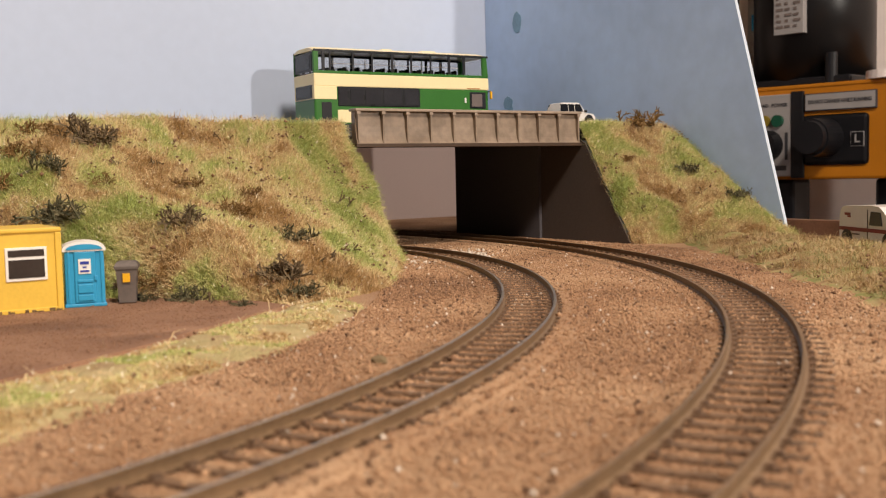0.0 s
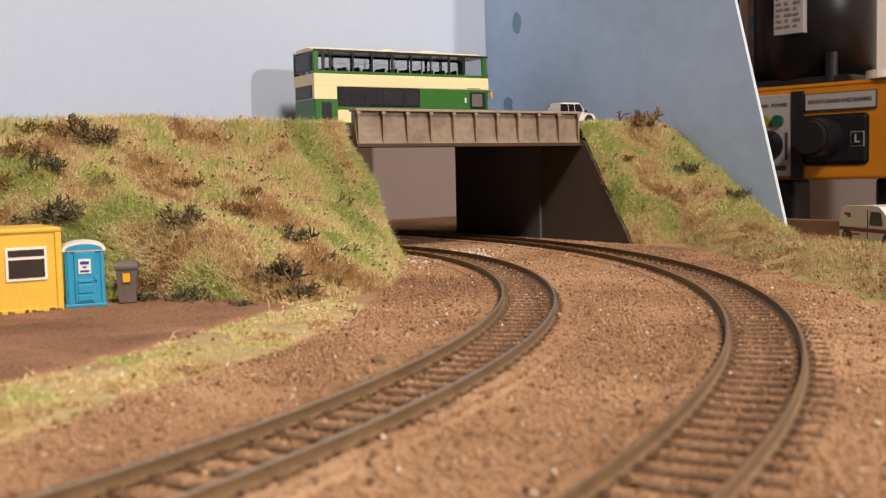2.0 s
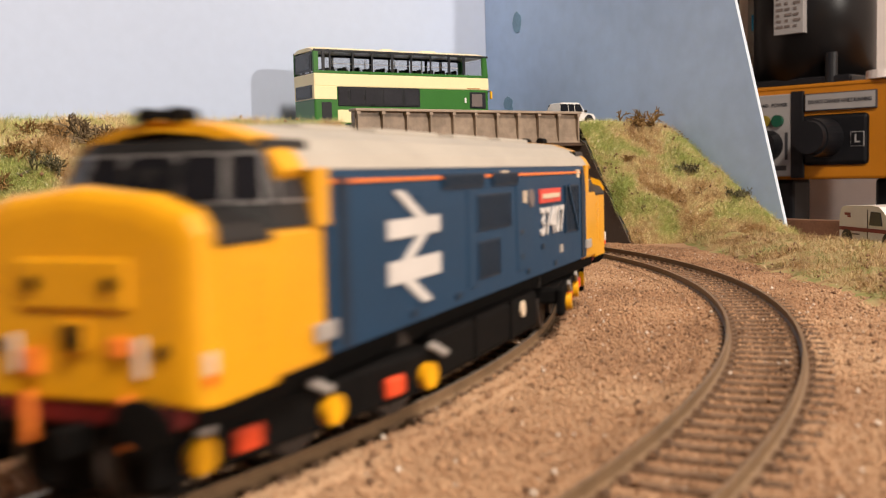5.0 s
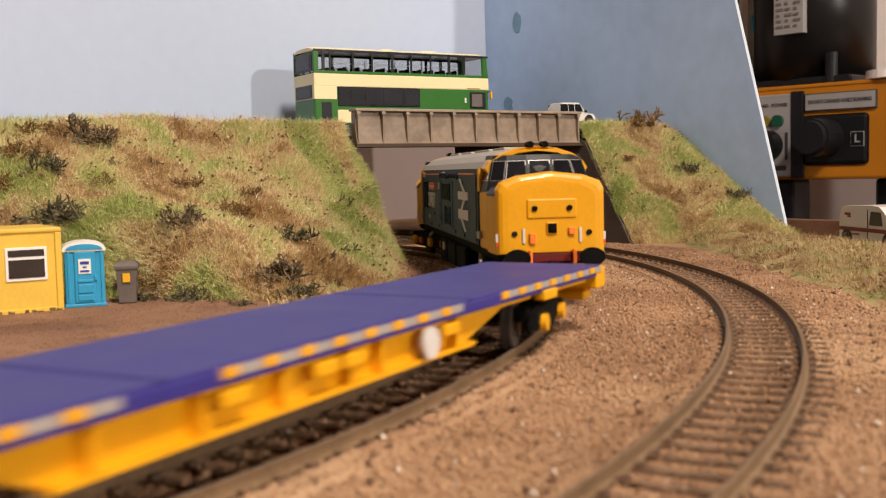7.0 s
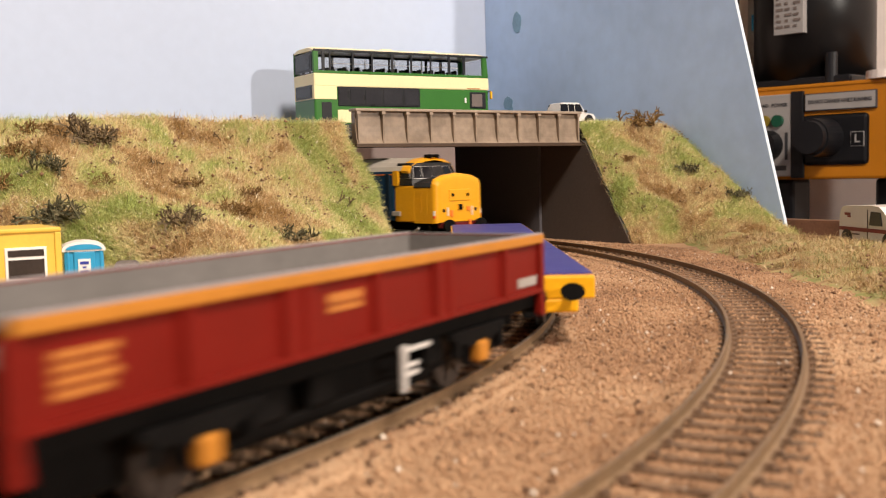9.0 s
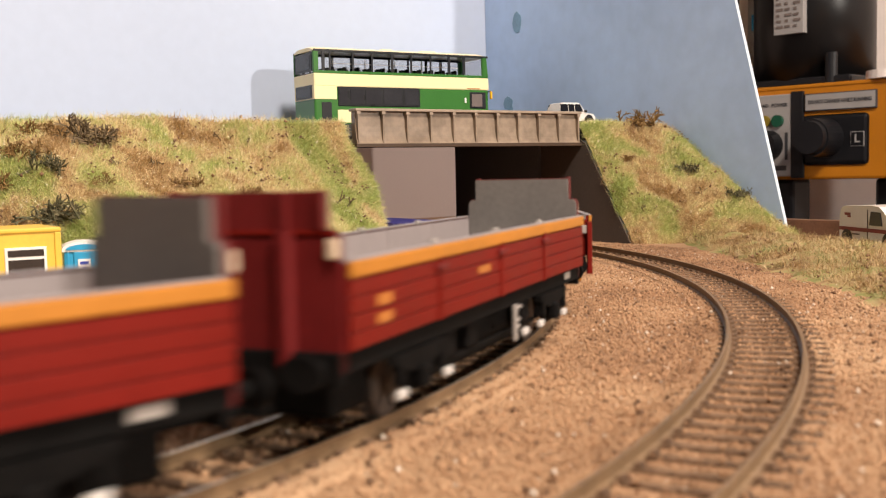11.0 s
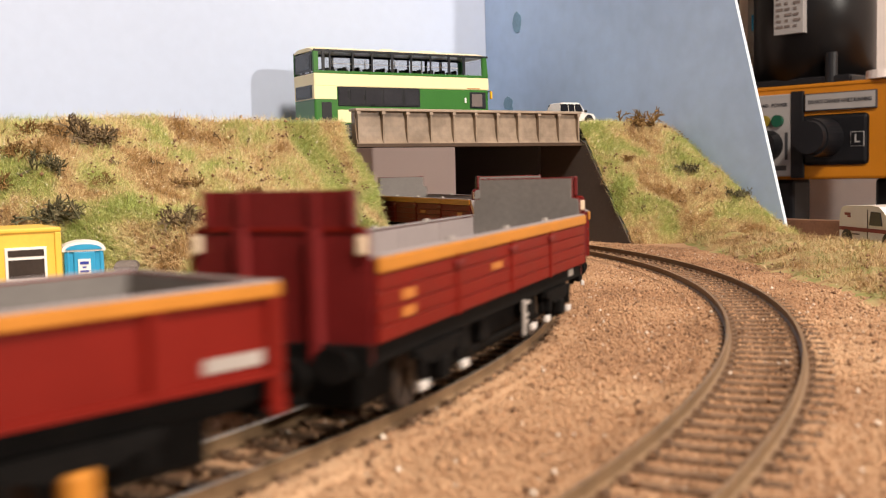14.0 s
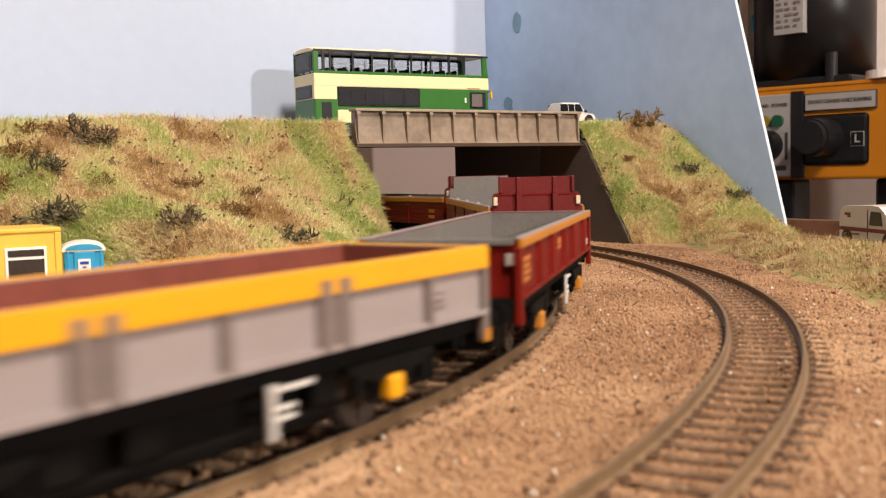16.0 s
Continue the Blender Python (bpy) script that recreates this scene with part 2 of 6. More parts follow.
WALL_V, PANEL_U = 0.685, 0.490


# ---- backscene ----
def build_backscene():
    bm = bmesh.new()
    # the long board, with a low opening where the tracks run out of sight
    prism(bm, [(-0.7, -0.006), (-0.1, -0.006), (-0.1, 0.06), (0.478, 0.06), (0.478, -0.006), (PANEL_U + 0.004, -0.006), (PANEL_U + 0.004, 0.40), (-0.7, 0.40)], 0, 0.005, BOARD @ pose(0, WALL_V + 0.005, 0, 90, 0, 0))
    part("backscene_wall", bm, SKYWHITE, None, "pale lilac painted backscene board", "structure")
    # the end board with a slanting cut edge
    bm = bmesh.new()
    prism(bm, [(WALL_V - 0.0005, -0.006), (0.391, -0.006), (0.394, 0.009), (0.4315, 0.144), (0.5030, 0.40), (WALL_V - 0.0005, 0.40)], 0, 0.0024, BOARD @ Matrix(((0, 0, 1, PANEL_U), (1, 0, 0, 0), (0, 1, 0, 0), (0, 0, 0, 1))))
    ob = part("backscene_wall", bm, SKYBLUE, None, "blue-grey painted foam board with a slanting raw white edge", "structure")
    ob.data.materials.append(FOAM)
    for p in ob.data.polygons:
        d = ob.data.vertices[p.vertices[0]].co
        if abs(Vector(p.normal).dot(uv(1, 0))) < 0.5:
            p.material_index = 1


build_backscene()


# ---- bridge ----
ROAD_Z = 0.067


def build_bridge():
    b = thing("road_bridge", "brown plate girder road bridge on dark card abutments", "bridge")
    u0, u1, v0 = 0.262, 0.414, 0.485
    part("deck", boxed(0.16, PANEL_U - 0.002, v0 + 0.004, WALL_V - 0.002, 0.0605, ROAD_Z, 0, BOARD), ASPHALT, b, "dark grey road deck")
    part("girder", prism(bmesh.new(), [(v0 + 0.004, 0.0565), (v0 + 0.004, 0.0735), (v0, 0.0735), (v0, 0.0690), (v0 - 0.0001, 0.0655), (v0 - 0.0004, 0.0625), (v0 - 0.0009, 0.0598), (v0 - 0.0016, 0.0577), (v0 - 0.0024, 0.0565)], u0, u1, BOARD @ Matrix(((0, 0, 1, 0), (1, 0, 0, 0), (0, 1, 0, 0), (0, 0, 0, 1)))), GIRDER, b, "weathered brown girder plate")
    part("flange", boxed(u0 - 0.001, u1 + 0.001, v0 - 0.003, v0 + 0.005, 0.0735, 0.0750, 0.0003, BOARD), GIRDER_TOP, b, "flat top flange")
    part("flange", boxed(u0 - 0.001, u1 + 0.001, v0 - 0.003, v0 + 0.005, 0.0545, 0.0565, 0.0003, BOARD), GIRDER_DARK, b, "dark brown bottom flange")
    for i in range(11):
        u = u0 + 0.001 + (u1 - u0 - 0.002) * i / 10
        part("gusset", boxed(u - 0.0011, u + 0.0011, v0 - 0.0028, v0 - 0.0001, 0.0718, 0.0735, 0.0002, BOARD), GIRDER_TOP, b)
        part("stiffener", boxed(u - 0.0005, u + 0.0005, v0 - 0.0024, v0, 0.0565, 0.0735, 0, BOARD), GIRDER, b)
    bm = prism(bmesh.new(), [(0.4388, -0.006), (0.522, -0.006), (0.522, 0.0605), (0.4890, 0.0605), (0.4795, 0.056)], u1 + 0.001, u1 + 0.0018, BOARD @ Matrix(((0, 0, 1, 0), (1, 0, 0, 0), (0, 1, 0, 0), (0, 0, 0, 1))))
    part("abutment", bm, BROWNCARD, b, "dark brown card abutment")
    part("abutment", boxed(u1 - 0.001, u1 + 0.003, 0.522, 0.617, -0.006, 0.0605, 0, BOARD), CARD, b, "blue-black card abutment")


build_bridge()
part("buff_wall", boxed(-0.3, PANEL_U + 0.35, WALL_V + 0.165, WALL_V + 0.169, -0.006, 0.16, 0, BOARD), BUFFCARD, None, "buff card wall beyond the bridge", "structure")

# ---- embankments ----
def embank(name, foot, top, crest, label, rows=26, cols=70, bulge=0.0, soft_start=False):
    """A rough slope between a foot line and a crest line, then level to a back line."""
    def at(line, s):
        ls = [0.0]
        for a, b in zip(line, line[1:]):
            ls.append(ls[-1] + (Vector(b) - Vector(a)).length)
        d = s * ls[-1]
        for k in range(len(line) - 1):
            if d <= ls[k + 1] + 1e-9:
                f = (d - ls[k]) / (ls[k + 1] - ls[k])
                return Vector(line[k]).lerp(Vector(line[k + 1]), f)
        return Vector(line[-1])
    pts = []
    for i in range(cols + 1):
        s = i / cols
        a, b, c = at(foot, s), at(top, s), at(crest, s)
        col = []
        for j in range(rows + 1):
            t = j / rows
            p = a.lerp(b, t)
            p.z = a.z + (b.z - a.z) * (t + bulge * math.sin(math.pi * t))
            w = math.sin(math.pi * min(1, t * 1.02)) ** 0.5 if t < 1 else 0.35
            p += Vector((nz(p.x, p.y, p.z, 22), nz(p.x + 5, p.y, p.z, 22), nz(p.x, p.y + 9, p.z, 22) * 1.3)) * 0.006 * w * min(1, (s if soft_start else 1) * 9 + 0.02)
            p += Vector((nz(p.x, p.y, p.z, 80), nz(p.x + 5, p.y, p.z, 80), nz(p.x, p.y + 9, p.z, 80))) * 0.0015
            col.append(p)
        for k in (0.3, 1.0):
            q = b.lerp(c, k)
            q.z += 0.001 * nz(q.x, q.y, 0, 50)
            col.append(q)
        pts.append(col)
    bm = bmesh.new()
    vs = [[bm.verts.new(p) for p in col] for col in pts]
    for i in range(cols):
        for j in range(rows + 2):
            bm.faces.new((vs[i][j], vs[i + 1][j], vs[i + 1][j + 1], vs[i][j + 1]))
    ob = part(name, bm, TURF, None, label, "structure", True)
    return ob, pts


def L3(*rows):
    return [Vector(r) for r in rows]


FOOT_L = L3(uv(-0.30, 0.366, -0.004), uv(0.03, 0.372, -0.004), (-0.138, 0.378, -0.004), (-0.104, 0.374, -0.004), (-0.078, 0.362, -0.004), (-0.050, 0.354, -0.004), (-0.034, 0.364, -0.004), (-0.0215, 0.396, -0.004), (-0.0190, 0.470, -0.004), (-0.0225, 0.541, -0.004))
TOP_L = L3(uv(-0.30, 0.484, 0.066), uv(0.06, 0.484, 0.068), uv(0.10, 0.484, 0.068), uv(0.15, 0.484, 0.068), uv(0.18, 0.484, 0.068), uv(0.20, 0.484, 0.068), uv(0.235, 0.482, 0.068), uv(0.250, 0.484, 0.068), uv(0.257, 0.488, 0.068))
BACK_L = L3(uv(-0.30, 0.55, 0.064), uv(0.06, 0.55, 0.066), uv(0.15, 0.55, 0.066), uv(0.20, 0.55, 0.066), uv(0.235, 0.54, 0.066), uv(0.245, 0.53, 0.066), uv(0.250, 0.52, 0.066))
BANK_L, PTS_L = embank("embankment", FOOT_L, TOP_L, BACK_L, "steep grassy embankment with straw and green static grass")
FOOT_R = L3(uv(0.4155, 0.4390, -0.004), uv(0.439, 0.425, -0.004), uv(0.47, 0.395, -0.004), uv(0.4895, 0.375, -0.002))
TOP_R = L3(uv(0.4155, 0.4835, 0.066), uv(0.44, 0.488, 0.069), uv(0.47, 0.488, 0.068), uv(0.4895, 0.487, 0.066))
BACK_R = L3(uv(0.4155, 0.52, 0.067), uv(0.44, 0.52, 0.067), uv(0.47, 0.52, 0.067), uv(0.4895, 0.52, 0.067))
BANK_R, PTS_R = embank("embankment", FOOT_R, TOP_R, BACK_R, "small grassy embankment beside the bridge", rows=24, cols=30, soft_start=True)
part("road", boxed(-0.35, 0.16, 0.53, WALL_V - 0.002, 0.058, ROAD_Z, 0, BOARD), ASPHALT, None, "grey road behind the embankment", "structure")



# ---- train ----
RED = surface("wagon_red", (0.145, 0.0075, 0.004), 0.5, vary=0.12, scale=80, fine=1500, spec=0.15)
DARKRED = surface("wagon_end_red", (0.115, 0.008, 0.008), 0.5, vary=0.12, scale=80)
RIM = surface("rim_orange", (0.42, 0.165, 0.02), 0.5, vary=0.1, scale=150)
INSIDE = surface("wagon_grey_inside", (0.15, 0.137, 0.128), 0.7, vary=0.12, scale=80)
RUST = surface("wagon_brown_inside", (0.17, 0.045, 0.03), 0.65, vary=0.15, scale=80)
LILACGREY = surface("wagon_grey_side", (0.27, 0.232, 0.228), 0.5, vary=0.06, scale=80)
POSTGREY = surface("wagon_grey_post", (0.15, 0.12, 0.11), 0.55, vary=0.12, scale=80)
YELLOW = surface("warning_yellow", (0.68, 0.315, 0.008), 0.38, vary=0.05, scale=60, coat=0.15)
BRIGHT = surface("frame_yellow", (0.74, 0.35, 0.005), 0.45, vary=0.1, scale=80)
BLUE = surface("loco_blue", (0.012, 0.041, 0.086), 0.5, vary=0.08, scale=60, spec=0.15)
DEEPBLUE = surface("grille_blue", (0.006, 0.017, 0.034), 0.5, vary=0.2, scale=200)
DECKBLUE = surface("deck_blue", (0.040, 0.036, 0.19), 0.5, vary=0.1, scale=60)
EDGEBLUE = surface("deck_edge_blue", (0.035, 0.03, 0.20), 0.45, vary=0.1)
BLACK = surface("underframe_black", (0.0045, 0.004, 0.0038), 0.8, vary=0.35, scale=200, spec=0.08)
ROOFGREY = surface("roof_grey", (0.37, 0.335, 0.285), 0.6, vary=0.08, scale=60)
WHITE = surface("white_marking", (0.58, 0.55, 0.52), 0.5, vary=0.05)
PLATE = surface("nameplate_red", (0.62, 0.06, 0.04), 0.4, vary=0.05)
SIGNAL = surface("signal_red", (0.70, 0.07, 0.02), 0.45, vary=0.1)
ORANGE = surface("fitting_orange", (0.80, 0.20, 0.03), 0.45, vary=0.05)
PALE = surface("fitting_grey", (0.33, 0.30, 0.275), 0.5, vary=0.1)
CREAMBIT = surface("fitting_cream", (0.62, 0.50, 0.36), 0.5, vary=0.05)
STEEL = surface("wheel_steel", (0.055, 0.045, 0.04), 0.45, metal=0.3, vary=0.15)
PANE = surface("dark_glazing", (0.008, 0.008, 0.010), 0.12, vary=0.1, bump=0, spec=0.25)
GASKET = surface("window_seal", (0.010, 0.0095, 0.0095), 0.45)
SILVER = surface("window_frame_silver", (0.55, 0.52, 0.50), 0.35, metal=0.5)
GOLD = surface("lettering_gold", (0.42, 0.15, 0.03), 0.5, vary=0.15, scale=300)
NAVY = surface("axle_blue", (0.03, 0.04, 0.35), 0.4)

WHEELS = []


def lettering(name, text, size, material, parent, m):
    curve = bpy.data.curves.new(name, "FONT")
    curve.body, curve.size, curve.extrude, curve.align_x, curve.align_y = text, size, size * 0.02, "CENTER", "CENTER"
    curve.offset = size * 0.018
    tmp = new(name, curve)
    me = bpy.data.meshes.new_from_object(tmp.evaluated_get(bpy.context.evaluated_depsgraph_get()))
    bpy.data.objects.remove(tmp)
    me.materials.append(material)
    ob = new(name, me)
    ob.parent = parent
    ob.matrix_basis = m
    return ob


def on_side(s):
    """A drawing plane on the vehicle's side: right for -1, left for 1."""
    return pose(0, 0, 0, 90, 0, 0) if s < 0 else pose(0, 0, 0, 90, 0, 180)


def wheelset(parent, x, r=0.0060, z=None, yaw=0.0):
    bm = bmesh.new()
    for s in (-1, 1):
        cyl(bm, (0, s * 0.0077, 0), "y", r, 0.0022, 20)
        cyl(bm, (0, s * 0.0068, 0), "y", r + 0.0006, 0.0006, 20)
        for k in range(6):
            box(bm, -0.0003, 0.0003, s * 0.00885 - 0.0002, s * 0.00885 + 0.0002, 0.001, r * 0.8, 0, Matrix.Rotation(k * math.pi / 3, 4, "Y"))
    cyl(bm, (0, 0, 0), "y", 0.0011, 0.019, 8)
    ob = part("wheelset", bm, STEEL, parent, "dull steel wheels on an axle")
    ob.matrix_basis = pose(x, 0, r if z is None else z, 0, 0, yaw)
    WHEELS.append((ob, ob.matrix_basis.copy(), r))
    return ob


def buffer(parent, x, y, z, d, rx=0.0028, ry=0.0034, length=0.006, shank=BLACK):
    """An oval buffer that reaches out along d (1 or -1) from x."""
    bm = cyl(bmesh.new(), (x + d * length * 0.4, y, z), "x", 0.0013, length * 0.8, 12)
    b = part("buffer", bm, shank, parent)
    bm = cyl(bmesh.new(), (0, 0, 0), "x", 1.0, 1.0, 20)
    bmesh.ops.transform(bm, matrix=Matrix.Translation((x + d * (length - 0.0005), y, z)) @ Matrix.Diagonal((0.001, ry, rx, 1)), verts=bm.verts)
    part("buffer_head", bm, BLACK, b, "black oval head")


ROOF = [(-0.0172, 0.0415), (-0.0158, 0.0437), (-0.0125, 0.0460), (-0.0070, 0.0478), (0, 0.0485), (0.0070, 0.0478), (0.0125, 0.0460), (0.0158, 0.0437), (0.0172, 0.0415)]


def end_x(x):
    """Along the locomotive: a long cab before a short nose."""
    return float(np.interp(x, [0, 0.0785, 0.0925, 0.1169, 0.1240], [0, 0.0796, 0.0960, 0.1110, 0.1180]))


def loco_cab(t, d):
    """One end of the locomotive: cab, nose, glazing, lamps and buffers; d is 1 in front and -1 behind."""
    m = pose(0, 0, 0) if d > 0 else pose(0, 0, 0, 0, 0, 180)

    def put(name, bm, mat, parent, label="", smooth=False):
        for v in bm.verts:
            v.co.x = end_x(v.co.x)
        bmesh.ops.transform(bm, matrix=m, verts=bm.verts)
        return part(name, bm, mat, parent, label, smooth=smooth)

    cab = put("cab", boxed(0.0795, 0.0925, -0.01745, 0.01745, 0.0152, 0.0342, 0.0008), YELLOW, t, "warm yellow cab end")
    # nose with an arched top and rounded front
    sec = []
    for x, k, dz in ((0.0915, 1.0, -0.0021), (0.1116, 1.0, -0.0021), (0.1122, 1.0, 0.0), (0.1142, 0.985, -0.0002), (0.1158, 0.95, -0.0007), (0.1166, 0.89, -0.0016), (0.1169, 0.80, -0.0028)):
        w, top, lo = 0.0173 * k, 0.0403 + dz, 0.0148 + (1 - k) * 0.003
        ring_pts = [(x, -w, lo), (x, -w, top - 0.0052), (x, -w * 0.93, top - 0.0032), (x, -w * 0.62, top - 0.0012), (x, 0, top), (x, w * 0.62, top - 0.0012), (x, w * 0.93, top - 0.0032), (x, w, top - 0.0052), (x, w, lo)]
        sec.append(ring_pts)
    nose = put("nose", loft(bmesh.new(), sec), YELLOW, t, "rounded yellow nose", False)
    # black anti-glare top of the nose
    glare = []
    for x, k in ((0.0917, 1.0), (0.1090, 1.0), (0.1118, 1.0)):
        w, top = 0.0175 * k, 0.0385
        glare.append([(x, -w, top - 0.0056), (x, -w, top - 0.0050), (x, -w * 0.93, top - 0.0032), (x, -w * 0.62, top - 0.0012), (x, 0, top), (x, w * 0.62, top - 0.0012), (x, w * 0.93, top - 0.0032), (x, w, top - 0.0050), (x, w, top - 0.0056), (x, 0, top - 0.0062)])
    put("nose_top", loft(bmesh.new(), glare), GASKET, nose, "black anti-glare nose top")
    # glazing band
    lower = [(0.0795, -0.0177), (0.0912, -0.0174), (0.0938, -0.0125), (0.0955, -0.0045), (0.0957, 0.0), (0.0955, 0.0045), (0.0938, 0.0125), (0.0912, 0.0174), (0.0795, 0.0177)]
    upper = [(0.0795, -0.0148), (0.0882, -0.0145), (0.0895, -0.0100), (0.0903, -0.0040), (0.0904, 0.0), (0.0903, 0.0040), (0.0895, 0.0100), (0.0882, 0.0145), (0.0795, 0.0148)]

    def band(k):
        return [(a[0] + (b[0] - a[0]) * k, a[1] + (b[1] - a[1]) * k, 0.0342 + 0.0115 * k) for a, b in zip(lower, upper)]
    scr = put("windscreen_surround", loft(bmesh.new(), [band(0), band(0.33), band(0.66), band(1.0)]), GASKET, t, "black windscreen surround")
    lo, hi = band(0.30), band(0.82)
    for i, j, f0, f1 in ((0, 1, 0.25, 0.88), (1, 2, 0.15, 0.95), (2, 3, 0.08, 0.92), (3, 5, 0.10, 0.90), (5, 6, 0.08, 0.92), (6, 7, 0.05, 0.85), (7, 8, 0.12, 0.75)):
        quad = []
        for ring_, f in ((lo, f0), (lo, f1), (hi, f1), (hi, f0)):
            quad.append(Vector(ring_[i]).lerp(Vector(ring_[j]), f))
        n = (quad[1] - quad[0]).cross(quad[3] - quad[0]).normalized()
        if n.dot(Vector((1, (lo[i][1] + lo[j][1]), 0))) < 0:
            n = -n
        c = sum(quad, Vector()) / 4
        for grow, off, mat, nm in ((1.06, 0.00015, SILVER, "window_frame"), (1.0, 0.0003, PANE, "pane")):
            bm = bmesh.new()
            vs = [bm.verts.new(c + (q - c) * grow + n * off) for q in quad]
            ws = [bm.verts.new(c + (q - c) * grow - n * 0.0006) for q in quad]
            bm.faces.new(vs)
            for a in range(4):
                bm.faces.new((vs[a], vs[(a + 1) % 4], ws[(a + 1) % 4], ws[a]))
            put(nm, bm, mat, scr, "thin bright frame" if nm == "window_frame" else "dark glossy glazing")
    for s in (-1, 1):
        put("cab_pillar", prism(bmesh.new(), [(0.0790, 0.0340), (0.0826, 0.0340), (0.0820, 0.0418), (0.0790, 0.0418)], -0.0009, 0.0009, pose(0, s * 0.0170, 0, 90, 0, 0)), YELLOW, cab, "yellow cab pillar")
    # yellow roof edge over the windscreen
    rings = []
    for x, k, z in ((0.0835, 1.0, 0.0), (0.0885, 1.0, -0.0001), (0.0905, 0.985, -0.0004)):
        top = [(x - abs(y) * 0.12 * (x > 0.085), y * k, zz + z + 0.0002) for y, zz in ROOF]
        inn = [(x - abs(y) * 0.12 * (x > 0.085), y * 0.94, zz + z - 0.0011) for y, zz in ROOF[::-1]]
        rings.append(top + inn)
    put("cab_roof", loft(bmesh.new(), rings), YELLOW, t, "yellow cab roof edge", False)
    put("horn", cyl(cyl(bmesh.new(), (0.0885, -0.0024, 0.0490), "x", 0.0011, 0.004, 10), (0.0885, 0.0024, 0.0490), "x", 0.0011, 0.004, 10), BLACK, t)
    # front fittings
    door = put("nose_panel", boxed(0.1163, 0.1174, -0.0078, 0.0078, 0.0258, 0.0318, 0.0004), YELLOW, nose, "raised panel on the nose")
    for y in (-0.0055, 0.0055):
        put("marker_light", cyl(bmesh.new(), (0.1176, y, 0.0289), "x", 0.0009, 0.0006, 12), BLACK, door, "dark round marker light")
    put("headlight", box(cyl(bmesh.new(), (0.1180, 0, 0.0227), "x", 0.0009, 0.0008, 12), 0.1165, 0.1177, -0.0014, 0.0014, 0.0212, 0.0242, 0.0002), BLACK, nose, "dark central headlight")
    put("headlight_box", boxed(0.1163, 0.1175, -0.0017, 0.0017, 0.0209, 0.0245, 0.0002), YELLOW, nose)
    for y in (-0.0118, 0.0118):
        tail = put("tail_light", cyl(bmesh.new(), (0.1160, y, 0.0212), "x", 0.0016, 0.0016, 16), YELLOW, nose, "round tail light in a yellow rim")
        put("lens", cyl(bmesh.new(), (0.1170, y, 0.0212), "x", 0.0009, 0.0006, 12), PANE, tail)
        put("handrail", boxed(0.1166, 0.1174, y * 0.76 - 0.0004, y * 0.76 + 0.0004, 0.0182, 0.0228, 0.0001), WHITE, nose, "white handrail")
        put("warning_label", boxed(0.1160, 0.1166, y * 0.9 - 0.0008, y * 0.9 + 0.0008, 0.0310, 0.0330), WHITE, nose)
    for y in (-0.0062, 0.0062):
        put("lamp_bracket", boxed(0.1165, 0.1178, y - 0.0010, y + 0.0010, 0.0180 if y < 0 else 0.0206, 0.0212 if y < 0 else 0.0228, 0.0002), ORANGE, nose, "orange jumper socket")
    put("number_bars", boxed(0.1155, 0.1166, -0.0125, -0.0085, 0.0246, 0.0258), BLACK, nose)
    for s in (-1, 1):
        put("side_lamp", boxed(0.1135, 0.1150, s * 0.0167 - 0.0008, s * 0.0167 + 0.0008, 0.0186, 0.0212, 0.0002), WHITE, nose, "white and red lamp iron")
        put("side_lamp", boxed(0.1133, 0.1150, s * 0.0166 - 0.0008, s * 0.0166 + 0.0008, 0.0174, 0.0186), SIGNAL, nose)
        # grilles on the flank of the nose
        for k in range(7):
            put("louvre", boxed(0.0945, 0.1000, s * 0.01730 - 0.0001, s * 0.01730 + 0.0001, 0.0200 + k * 0.0016, 0.0210 + k * 0.0016), YELLOW, nose)
        put("nose_door", boxed(0.1015, 0.1068, s * 0.01730 - 0.0001, s * 0.01730 + 0.0001, 0.0186, 0.0328, 0.0001), YELLOW, nose)
        put("step", boxed(0.0785, 0.0835, s * 0.0180 - 0.0004, s * 0.0180 + 0.0004, 0.0183, 0.0208, 0.0002), PALE, cab, "pale grey step recess")
    beam = put("buffer_beam", boxed(0.1120, 0.1162, -0.0135, 0.0135, 0.0122, 0.0150, 0.0004), DARKRED, t, "dark red buffer beam")
    put("snow_plough", boxed(0.1085, 0.1115, -0.0110, 0.0110, 0.0030, 0.0105, 0.0006), BLACK, t)
    put("coupling", boxed(0.1150, 0.1210, -0.0012, 0.0012, 0.0090, 0.0125, 0.0004), BLACK, t)
    for y in (-0.0070, 0.0070):
        put("brake_hose", cyl(bmesh.new(), (0.1175, y, 0.0130), "z", 0.0007, 0.006, 8), ORANGE, beam, "orange brake hose")
    for y in (-0.0117, 0.0117):
        buffer(t, d * end_x(0.1165), y, 0.0138, d, 0.0029, 0.0040, 0.0046, DARKRED)


